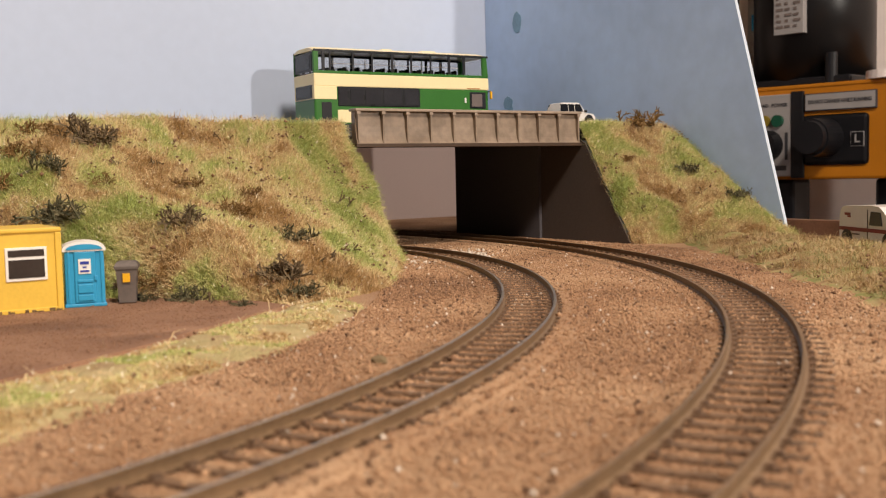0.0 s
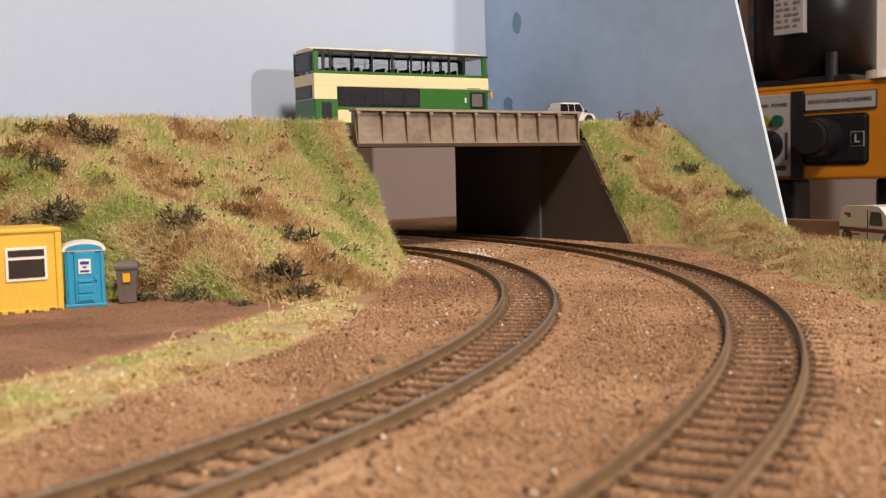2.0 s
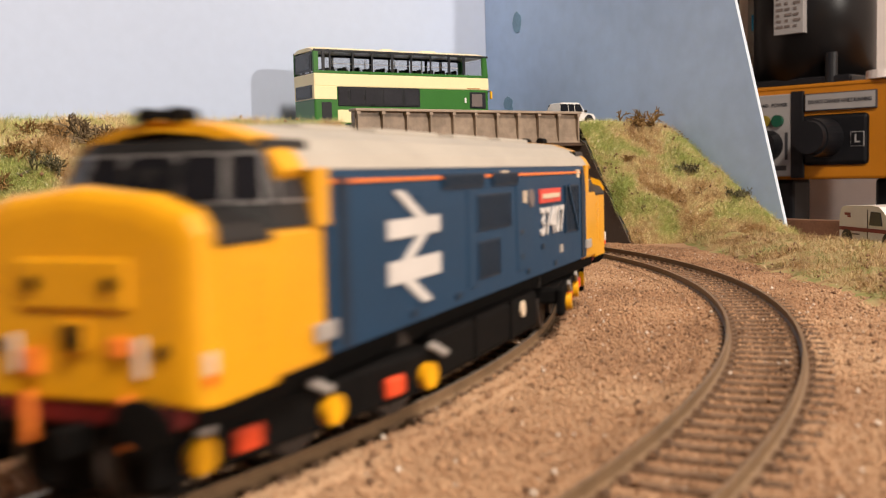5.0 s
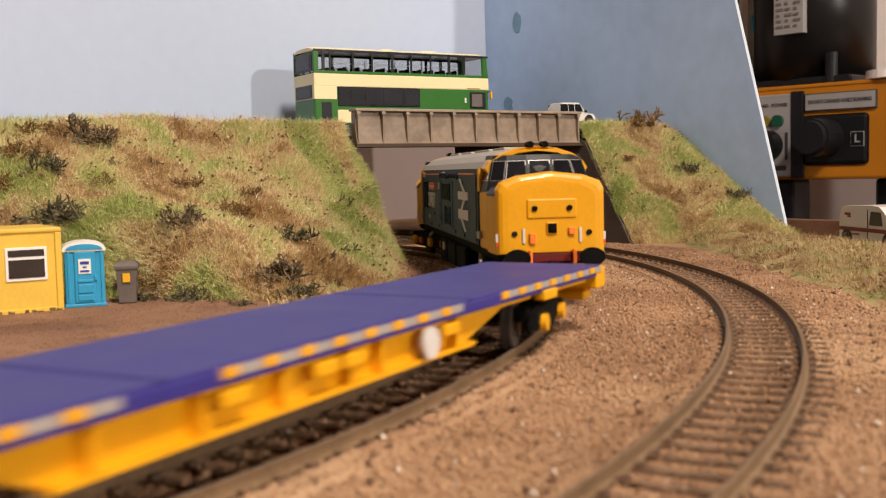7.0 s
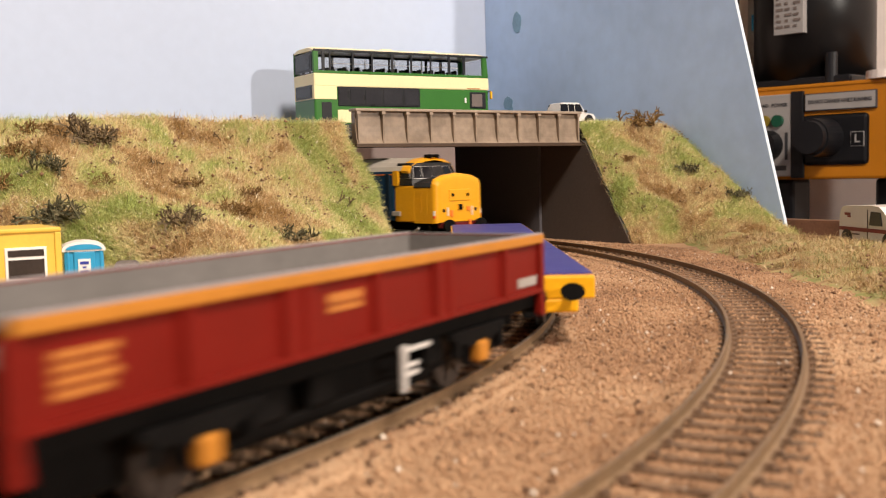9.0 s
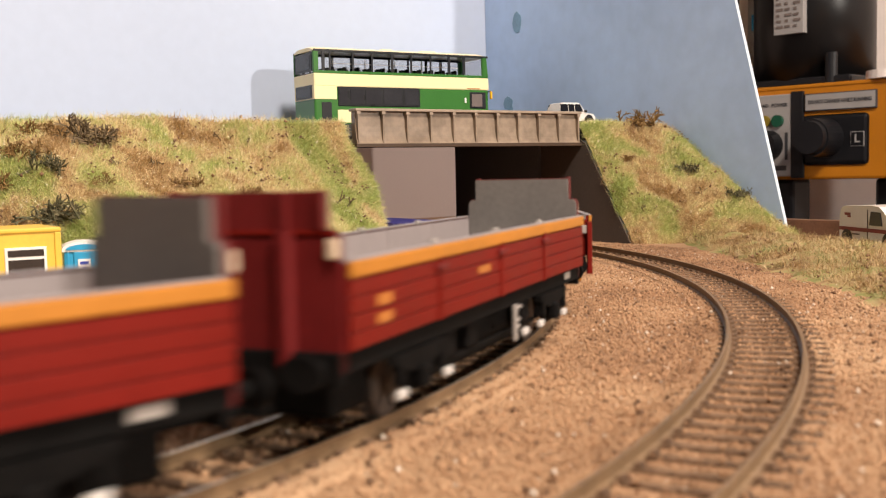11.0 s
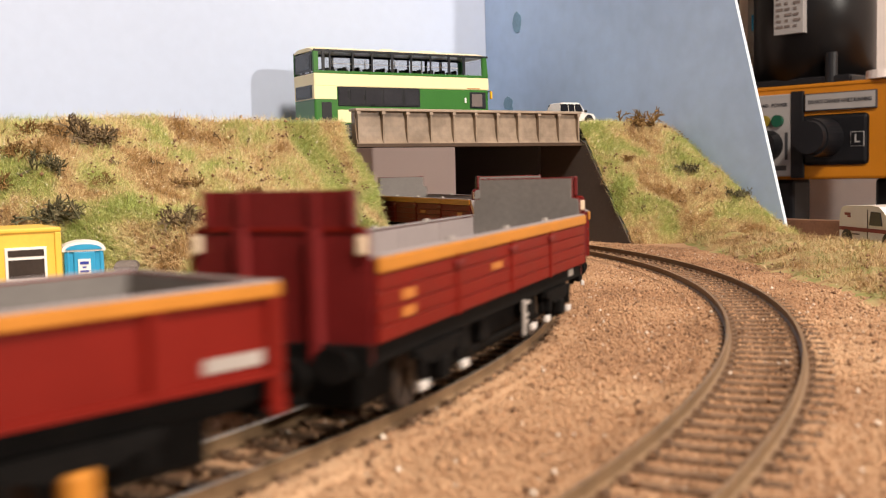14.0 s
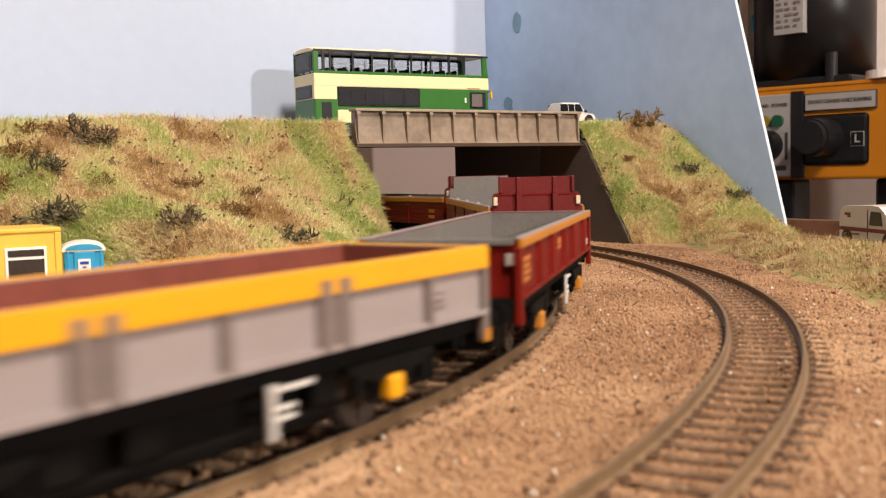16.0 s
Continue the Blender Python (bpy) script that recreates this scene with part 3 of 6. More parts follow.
def loco_bogie(t, d):
    b = part("bogie", boxed(-0.0340, 0.0330, -0.0138, 0.0138, 0.0072, 0.0112, 0.0008), BLACK, t, "black six-wheeled bogie")
    b.matrix_basis = pose(d * 0.0738, 0, 0, 0, 0, d * 9.4)
    for x in (-0.0270, 0.0, 0.0270):
        wheelset(b, x, 0.0072)
        for s in (-1, 1):
            part("axlebox", cyl(bmesh.new(), (x, s * 0.0153, 0.0072), "y", 0.0022, 0.0024, 16), BRIGHT, b, "round yellow axlebox cover")
    for s in (-1, 1):
        bm = boxed(-0.0345, 0.0330, s * 0.0141 - 0.0010, s * 0.0141 + 0.0010, 0.0044, 0.0112, 0.0006)
        part("side_frame", bm, BLACK, b)
        for x in (-0.0180, 0.0172):
            part("spring", boxed(x - 0.0025, x + 0.0025, s * 0.0152 - 0.0008, s * 0.0152 + 0.0008, 0.0056, 0.0088, 0.0005), SIGNAL, b, "red spring housing")
        for x, w in ((-0.0285, 0.0066), (-0.0030, 0.0052), (0.0300, 0.0058)):
            part("sand_pipe", boxed(-w / 2, w / 2, -0.0004, 0.0004, -0.0006, 0.0006, 0.0002, pose(x, s * 0.0161, 0.0112, 0, 24, 0)), PALE, b, "pale grey strut")


def build_loco():
    t = thing("diesel_locomotive", "blue diesel locomotive with yellow noses and grey roof", "locomotive")
    side = [(-0.0178, 0.0160), (-0.0178, 0.0345), (-0.0176, 0.0390), (-0.0172, 0.0415), (0.0172, 0.0415), (0.0176, 0.0390), (0.0178, 0.0345), (0.0178, 0.0160)]
    body = part("body", loft(bmesh.new(), [[(x, y, z) for y, z in side] for x in (-0.0806, 0.0806)]), BLUE, t, "dark blue body side")
    part("roof", loft(bmesh.new(), [[(x, y, z + 0.0001) for y, z in ROOF] for x in (-0.0858, -0.03, 0.03, 0.0858)]), ROOFGREY, t, "dusty pale grey roof", smooth=False)
    for x, w in ((-0.055, 0.010), (-0.02, 0.016), (0.018, 0.012), (0.052, 0.012)):
        part("roof_hatch", boxed(x - w, x + w, -0.0058, 0.0058, 0.0474, 0.0489, 0.0005), ROOFGREY, t)
    part("underframe", boxed(-0.107, 0.107, -0.0135, 0.0135, 0.0112, 0.0160, 0.0004), BLACK, t)
    tank = part("fuel_tank", boxed(-0.036, 0.036, -0.0155, 0.0155, 0.0024, 0.0120, 0.0014), BLACK, t, "black fuel tank")
    for s in (-1, 1):
        part("filler_cap", cyl(bmesh.new(), (0.022, s * 0.0156, 0.0088), "y", 0.0019, 0.0008, 14), CREAMBIT, tank, "pale round filler cap")
        for x in (-0.012, 0.013):
            part("strap", boxed(x - 0.0006, x + 0.0006, s * 0.0156 - 0.0003, s * 0.0156 + 0.0003, 0.0030, 0.0118), BLACK, tank)
        Y = s * 0.0178
        # cantrail stripe
        part("cantrail_stripe", boxed(-0.0795, 0.0795, s * 0.01752 - 0.0003, s * 0.01752 + 0.0003, 0.0396, 0.0401), ORANGE, body, "thin orange stripe")
        for x0, x1, z0, z1 in ((0.0552, 0.0708, 0.0243, 0.0366), (-0.0165, 0.0062, 0.0290, 0.0362), (-0.0165, -0.0020, 0.0195, 0.0270), (-0.006, 0.012, 0.0378, 0.0404), (-0.035, -0.012, 0.0378, 0.0404)):
            # panel stands slightly proud; only its darker blue suggests a recess
            g = part("grille", boxed(x0, x1, Y - 0.00025, Y + 0.00025, z0, z1, 0.0001), DEEPBLUE, body, "slatted grille in a darker blue")
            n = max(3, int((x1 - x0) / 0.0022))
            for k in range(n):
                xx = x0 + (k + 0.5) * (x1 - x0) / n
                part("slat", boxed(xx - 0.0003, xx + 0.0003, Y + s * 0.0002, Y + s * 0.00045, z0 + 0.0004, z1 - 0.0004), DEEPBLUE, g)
            for xx in (x0, x1):
                part("grille_rim", boxed(xx - 0.00025, xx + 0.00025, Y - 0.0003, Y + s * 0.0005 + 0.0001, z0, z1), BLUE, g)
        part("brace", boxed(-0.0080, 0.0080, -0.0002, 0.0002, -0.0004, 0.0004, 0, pose(0.063, Y + s * 0.0006, 0.0305, 0, 50, 0)), BLUE, body)
        part("nameplate", boxed(0.0302, 0.0500, Y - 0.0004, Y + 0.0004, 0.0328, 0.0362, 0.0001), PLATE, body, "red nameplate")
        part("nameplate_bar", boxed(0.0320, 0.0482, Y + s * 0.0005 - 0.0001, Y + s * 0.0005 + 0.0001, 0.0339, 0.0350), CREAMBIT, body)
        lettering("running_number", "37407", 0.0092, WHITE, body, pose(0.0420, Y + s * 0.0002, 0.0280) @ on_side(s))
        part("porthole", cyl(bmesh.new(), (0.0232, Y, 0.0343), "y", 0.0021, 0.0006, 18), POSTGREY, body, "grey round window")
        part("data_panel", boxed(0.0160, 0.0192, Y - 0.0002, Y + 0.0002, 0.0334, 0.0362), CREAMBIT, body)
        part("data_panel", boxed(0.0495, 0.0530, Y - 0.0002, Y + 0.0002, 0.0196, 0.0216), PALE, body)
        part("data_panel", boxed(0.0700, 0.0728, Y * 0.985 - 0.0004, Y * 0.985 + 0.0004, 0.0384, 0.0407), CREAMBIT, body)
        part("data_panel", boxed(0.0005, 0.0050, Y - 0.0002, Y + 0.0002, 0.0385, 0.0408), CREAMBIT, body)
        for x in (-0.022, 0.011, -0.048):
            part("side_door", boxed(x - 0.0001, x + 0.0060, Y - 0.0002, Y + 0.0002, 0.0185, 0.0372, 0.0001), BLUE, body)
        for x in (0.0745, -0.0775):
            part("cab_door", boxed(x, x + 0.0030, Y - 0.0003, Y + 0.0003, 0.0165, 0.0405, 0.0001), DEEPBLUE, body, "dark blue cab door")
        for x, z in ((0.045, 0.0175), (0.02, 0.0178), (-0.028, 0.0178), (-0.05, 0.0176), (0.033, 0.0225), (0.015, 0.0270), (0.015, 0.0215)):
            part("fitting", boxed(x - 0.0012, x + 0.0012, Y - 0.0003, Y + 0.0004, z - 0.0006, z + 0.0006, 0.0001), DEEPBLUE, body)
        # two-arrow emblem
        e = bmesh.new()
        for outline in ([(-0.016, 0.0022), (0.016, 0.0022), (0.016, 0.0056), (-0.016, 0.0056)], [(-0.016, -0.0060), (0.016, -0.0060), (0.016, -0.0019), (-0.016, -0.0019)],
                        [(0.0010, 0.0055), (0.0075, 0.0055), (-0.0070, 0.0108), (-0.0125, 0.0108)], [(-0.0083, -0.0020), (-0.0020, -0.0020), (0.0080, 0.0023), (0.0020, 0.0023)],
                        [(0.0040, -0.0108), (0.0100, -0.0108), (-0.0015, -0.0059), (-0.0083, -0.0059)]):
            prism(e, outline, 0, 0.0002)
        bmesh.ops.transform(e, matrix=pose(-0.0490, Y + s * 0.0001, 0.0285) @ on_side(s) @ Matrix.Diagonal((0.72, 0.88, 1, 1)), verts=e.verts)
        part("emblem", e, WHITE, body, "large white arrow emblem")
    for d in (1, -1):
        loco_cab(t, d)
        loco_bogie(t, d)
    return t


def build_flat():
    t = thing("flat_wagon", "long bogie flat wagon, blue deck and yellow frame", "wagon")
    L = 0.1235
    for i, (x0, x1) in enumerate(((-0.1192, -0.0443), (-0.0434, 0.0424), (0.0433, 0.1192))):
        part("deck_plate", boxed(x0, x1, -0.0163, 0.0163, 0.0143, 0.0157, 0.0002), DECKBLUE, t, "blue deck plate")
    for s in (-1, 1):
        Y = s * 0.0160
        part("deck_edge", boxed(-0.1165, 0.1165, Y - 0.0006, Y + 0.0006, 0.0128, 0.0150, 0.0002), EDGEBLUE, t)
        for i in range(26):
            x = -0.1125 + i * 0.0090
            if abs(abs(x) - 0.0435) < 0.0065:
                continue
            part("tie_down", boxed(x - 0.0016, x + 0.0016, Y + s * 0.0007 - 0.0003, Y + s * 0.0007 + 0.0003, 0.0138, 0.0153, 0.0001), BRIGHT, t, "yellow tie-down point")
            part("edge_stripe", boxed(x + 0.0020, x + 0.0070, Y + s * 0.0006 - 0.0002, Y + s * 0.0006 + 0.0002, 0.0138, 0.0152), PALE, t, "pale grey edge stripe")
        # fish-bellied sole bar
        sol = part("sole_bar", prism(bmesh.new(), [(-0.1165, 0.0128), (-0.1165, 0.0112), (-0.0740, 0.0112), (-0.0610, 0.0066), (0.0460, 0.0066), (0.0640, 0.0112), (0.1165, 0.0112), (0.1165, 0.0128)], -0.0007, 0.0007, pose(0, s * 0.0128, 0, 90, 0, 0)), BRIGHT, t, "yellow fish-bellied side frame")
        part("lower_flange", boxed(-0.0612, 0.0462, s * 0.0138 - 0.0018, s * 0.0138 + 0.0018, 0.0059, 0.0067), BRIGHT, sol)
        for x in (-0.055, -0.036, -0.018, 0.0, 0.010, 0.038):
            part("rib", boxed(x - 0.0005, x + 0.0005, s * 0.0146 - 0.0012, s * 0.0146 + 0.0012, 0.0067, 0.0127), BRIGHT, sol)
        for x in (-0.030, 0.0, 0.034, -0.008):
            part("bracket", boxed(x - 0.0032, x + 0.0032, s * 0.0160 - 0.0008, s * 0.0160 + 0.0008, 0.0098, 0.0120, 0.0003), BRIGHT, sol)
        part("handbrake_wheel", cyl(bmesh.new(), (0.0254, s * 0.0166, 0.0096), "y", 0.0030, 0.0007, 22), WHITE, t, "round white handbrake wheel")
        for x in (-0.0950, 0.0835):
            part("lifting_bracket", boxed(x - 0.0040, x + 0.0040, s * 0.0158 - 0.0014, s * 0.0158 + 0.0014, 0.0108, 0.0132, 0.0004), BRIGHT, t)
    part("centre_sill", boxed(-0.112, 0.112, -0.004, 0.004, 0.0070, 0.0140), BRIGHT, t)
    for d in (-1, 1):
        head = part("headstock", boxed(min(d * L, d * 0.1167), max(d * L, d * 0.1167), -0.0165, 0.0165, 0.0095, 0.0150, 0.0004), BRIGHT, t, "bright yellow headstock")
        part("headstock_plate", boxed(min(d * 0.1236, d * 0.1180), max(d * 0.1236, d * 0.1180), -0.0125, 0.0125, 0.0062, 0.0096, 0.0006), BRIGHT, head)
        part("coupling", boxed(min(d * 0.1225, d * 0.1300), max(d * 0.1225, d * 0.1300), -0.0014, 0.0014, 0.0060, 0.0090, 0.0003), BLACK, t)
        for y in (-0.0105, 0.0105):
            buffer(t, d * L, y, 0.0118, d, 0.0021, 0.0029, 0.0052)
        b = part("bogie", boxed(-0.0135, 0.0135, -0.0125, 0.0125, 0.0062, 0.0095, 0.0006), BLACK, t, "black four-wheeled bogie")
        b.matrix_basis = pose(d * 0.0860, 0, 0, 0, 0, d * 11)
        for x in (-0.0105, 0.0105):
            wheelset(b, x, 0.0058)
            for s in (-1, 1):
                part("axlebox", cyl(bmesh.new(), (x, s * 0.0152, 0.0060), "y", 0.0020, 0.0024, 12), BRIGHT, b, "yellow axle end")
        for s in (-1, 1):
            part("side_frame", prism(bmesh.new(), [(-0.0165, 0.0048), (-0.0150, 0.0086), (-0.0050, 0.0100), (0.0050, 0.0100), (0.0150, 0.0086), (0.0165, 0.0048), (0.0060, 0.0050), (0.0040, 0.0034), (-0.0040, 0.0034), (-0.0060, 0.0050)], -0.0010, 0.0010, pose(0, s * 0.0140, 0, 90, 0, 0)), BLACK, b)
    return t


def two_axle_gear(t, L, ax, box_mat, solebar=0.0157, ends=WHITE):
    """Sole bars, axle guards, springs, brake gear, black shade fillers and buffers of a four-wheeled wagon."""
    part("underframe", boxed(-L + 0.002, L - 0.002, -0.0125, 0.0125, 0.0112, solebar - 0.0006), BLACK, t)
    # plain black blocks added to stand in for the deep shade under the floor
    part("shade_filler", boxed(-ax + 0.008, ax - 0.008, -0.0100, 0.0100, 0.0030, 0.0111, 0.0012), BLACK, t)
    for d in (-1, 1):
        part("shade_filler", boxed(min(d * (ax + 0.007), d * (L - 0.006)), max(d * (ax + 0.007), d * (L - 0.006)), -0.0095, 0.0095, 0.0040, 0.0111, 0.0010), BLACK, t)
    for s in (-1, 1):
        part("sole_bar", boxed(-L + 0.001, L - 0.001, s * 0.0142 - 0.0007, s * 0.0142 + 0.0007, 0.0122, solebar, 0.0002), BLACK, t, "black sole bar")
        for x in (-ax, ax):
            g = part("axle_guard", prism(bmesh.new(), [(-0.0060, 0.0122), (-0.0034, 0.0058), (-0.0020, 0.0048), (0.0020, 0.0048), (0.0034, 0.0058), (0.0060, 0.0122)], -0.0006, 0.0006, pose(x, s * 0.0136, 0, 90, 0, 0)), BLACK, t)
            part("spring", prism(bmesh.new(), [(-0.0110, 0.0108), (-0.0110, 0.0120), (0.0110, 0.0120), (0.0110, 0.0108), (0.0040, 0.0088), (-0.0040, 0.0088)], -0.0008, 0.0008, pose(x, s * 0.0150, 0, 90, 0, 0)), BLACK, g)
            part("axlebox", boxed(x - 0.0019, x + 0.0019, s * 0.0156 - 0.0012, s * 0.0156 + 0.0012, 0.0055, 0.0094, 0.0006), box_mat, g, "coloured axlebox")
            for q in (-0.0088, 0.0088):
                part("damper", boxed(x + q - 0.0008, x + q + 0.0008, s * 0.0152 - 0.0008, s * 0.0152 + 0.0008, 0.0072, 0.0118, 0.0002), BLACK, g)
        part("brake_rod", boxed(-ax + 0.008, ax - 0.008, s * 0.0125 - 0.0004, s * 0.0125 + 0.0004, 0.0060, 0.0068), BLACK, t)
        lever = part("brake_ladder", boxed(0.0091, 0.0102, s * 0.0158 - 0.0004, s * 0.0158 + 0.0004, 0.0050, 0.0128, 0.0002), ends, t, "white brake lever guide")
        for q, w in ((0.0116, 0.0075 if ends == WHITE else 0.0030), (0.0090, 0.0034 if ends == WHITE else 0.0016), (0.0076, 0.0034 if ends == WHITE else 0.0016)):
            part("rung", boxed(0.0106, 0.0106 + w, s * 0.0158 - 0.0003, s * 0.0158 + 0.0003, q, q + 0.0006), ends, lever)
        for x in (-0.022, -0.010, 0.024):
            part("gear_box", boxed(x - 0.003, x + 0.003, s * 0.0120 - 0.0016, s * 0.0120 + 0.0016, 0.0070, 0.0118, 0.0005), BLACK, t)
    for x in (-ax, ax):
        wheelset(t, x, 0.0058)
    for d in (-1, 1):
        for y in (-0.0114, 0.0114):
            buffer(t, d * L, y, 0.0134, d, 0.0026, 0.0034, 0.0066)
        part("coupling", boxed(min(d * (L - 0.002), d * (L + 0.0075)), max(d * (L - 0.002), d * (L + 0.0075)), -0.0012, 0.0012, 0.0075, 0.0095, 0.0003), BLACK, t)
        part("coupling_hook", boxed(d * (L + 0.006) - 0.0006, d * (L + 0.006) + 0.0006, -0.0060, 0.0060, 0.0070, 0.0098, 0.0002), BLACK, t)


def open_box(t, L, W, z0, z1, side, inner, wall=0.0009):
    part("floor_plate", boxed(-L + wall, L - wall, -W + wall, W - wall, z0, z0 + 0.0012), inner, t)
    for s in (-1, 1):
        part("side_wall", boxed(-L, L, s * (W - wall / 2) - wall / 2, s * (W - wall / 2) + wall / 2, z0, z1, 0.0001), side, t)
        part("side_lining", boxed(-L + wall, L - wall, s * (W - wall - 0.0001) - 0.0001, s * (W - wall - 0.0001) + 0.0001, z0 + 0.0012, z1 - 0.0002), inner, t, "plain inner lining")
    for d in (-1, 1):
        part("end_wall", boxed(d * (L - wall / 2) - wall / 2 + 0.0001 * d, d * (L - wall / 2) + wall / 2 - 0.0001 * d, -W + wall, W - wall, z0, z1 - 0.0001), side, t)
        part("end_lining", boxed(d * (L - wall - 0.0002) - 0.0001, d * (L - wall - 0.0002) + 0.0001, -W + wall + 0.0002, W - wall - 0.0002, z0 + 0.0012, z1 - 0.0003), inner, t)


def build_box_wagon(label, side, post, rim, inner, box_mat, band, marks):
    t = thing("open_wagon", label, "wagon")
    L, W = 0.0659, 0.0160
    z0, z1 = 0.0158, 0.0274
    open_box(t, L, W, z0, z1, side, inner)
    for s in (-1, 1):
        part("top_rim", boxed(-L - 0.0004, L + 0.0004, s * (W + 0.0004) - 0.0005, s * (W + 0.0004) + 0.0005, band, 0.0274, 0.0002), rim, t, "coloured top rail")
        part("rim_cap", boxed(-L - 0.0002, L + 0.0002, s * (W - 0.0001) - 0.0008, s * (W - 0.0001) + 0.0008, 0.0274, 0.0277, 0.0001), rim if marks != "red" else LILACGREY, t, "flat top edge")
        part("bottom_flange", boxed(-L, L, s * (W + 0.0004) - 0.0006, s * (W + 0.0004) + 0.0006, z0 - 0.0004, z0 + 0.0005), side, t)
        for x in (0.0472, 0.0008, -0.0415):
            part("side_post", prism(bmesh.new(), [(-0.0010, 0), (-0.0006, 0.0012), (0.0006, 0.0012), (0.0010, 0)], z0, band, pose(x, s * W, 0, 0, 0, 0 if s > 0 else 180)), post, t)
        for x in (0.0226, -0.0194):
            part("side_post", prism(bmesh.new(), [(-0.0036, 0), (-0.0032, 0.0012), (-0.0012, 0.0012), (-0.0008, 0.0005), (0.0008, 0.0005), (0.0012, 0.0012), (0.0032, 0.0012), (0.0036, 0)], z0 - 0.0003, band + (0.0023 if band < 0.0245 else 0), pose(x, s * W, 0, 0, 0, 0 if s > 0 else 180)), post, t, "wide double post")
        if marks == "red":
            part("lettering_bar", boxed(-0.0118, -0.0026, s * (W + 0.0001) - 0.0001, s * (W + 0.0001) + 0.0001, 0.0209, 0.0218), GOLD, t)
            part("lettering_bar", boxed(-0.0118, -0.0026, s * (W + 0.0001) - 0.0001, s * (W + 0.0001) + 0.0001, 0.0222, 0.0236), GOLD, t)
            for q in range(4):
                part("lettering_bar", boxed(-0.0612, -0.0530 + 0.001 * (q % 2), s * (W + 0.0001) - 0.0001, s * (W + 0.0001) + 0.0001, 0.0182 + q * 0.0014, 0.0191 + q * 0.0014), GOLD, t)
            part("data_label", boxed(0.0545, 0.0635, s * (W + 0.0001) - 0.0001, s * (W + 0.0001) + 0.0001, 0.0172, 0.0190), PALE, t, "pale data label")
        else:
            part("data_label", boxed(0.0475, 0.0525, s * (W + 0.0001) - 0.0001, s * (W + 0.0001) + 0.0001, 0.0180, 0.0208), POSTGREY, t, "framed data label")
            part("data_label", boxed(0.0480, 0.0520, s * (W + 0.0002) - 0.0001, s * (W + 0.0002) + 0.0001, 0.0184, 0.0204), LILACGREY, t)
            part("lettering_bar", boxed(0.0488, 0.0512, s * (W + 0.0004) - 0.0001, s * (W + 0.0004) + 0.0001, 0.0190, 0.0198), POSTGREY, t)
    for d in (-1, 1):
        part("end_rim", boxed(d * (L + 0.0002) - 0.0008, d * (L + 0.0002) + 0.0008, -W + 0.0009, W - 0.0009, 0.0262, 0.0275, 0.0002), rim if marks != "red" else INSIDE, t)
        for s in (-1, 1):
            part("corner_post", boxed(d * L - 0.0016, d * L + 0.0006, s * (W + 0.0001) - 0.0007, s * (W + 0.0001) + 0.0007, 0.0109, band, 0.0002), side if marks == "red" else post, t)
            part("post_foot", boxed(d * L - 0.0014, d * L + 0.0007, s * (W + 0.0001) - 0.0008, s * (W + 0.0001) + 0.0008, 0.0105, 0.0128), RED if marks == "red" else RIM, t)
            part("lamp_iron", boxed(d * (L + 0.0008) - 0.0004, d * (L + 0.0008) + 0.0004, s * 0.0145 - 0.0010, s * 0.0145 + 0.0010, 0.0222, 0.0246, 0.0002), PALE, t, "pale grey lamp iron")
        for y in (-0.006, 0.006):
            part("end_post", boxed(d * L - 0.0001, d * L + 0.0009, y - 0.0008, y + 0.0008, 0.0125, band, 0.0002), side, t)
        part("headstock", boxed(d * L - 0.0012, d * L + 0.0002, -0.0150, 0.0150, 0.0110, 0.0157, 0.0002), BLACK, t)
    two_axle_gear(t, L, 0.0378, box_mat)
    return t


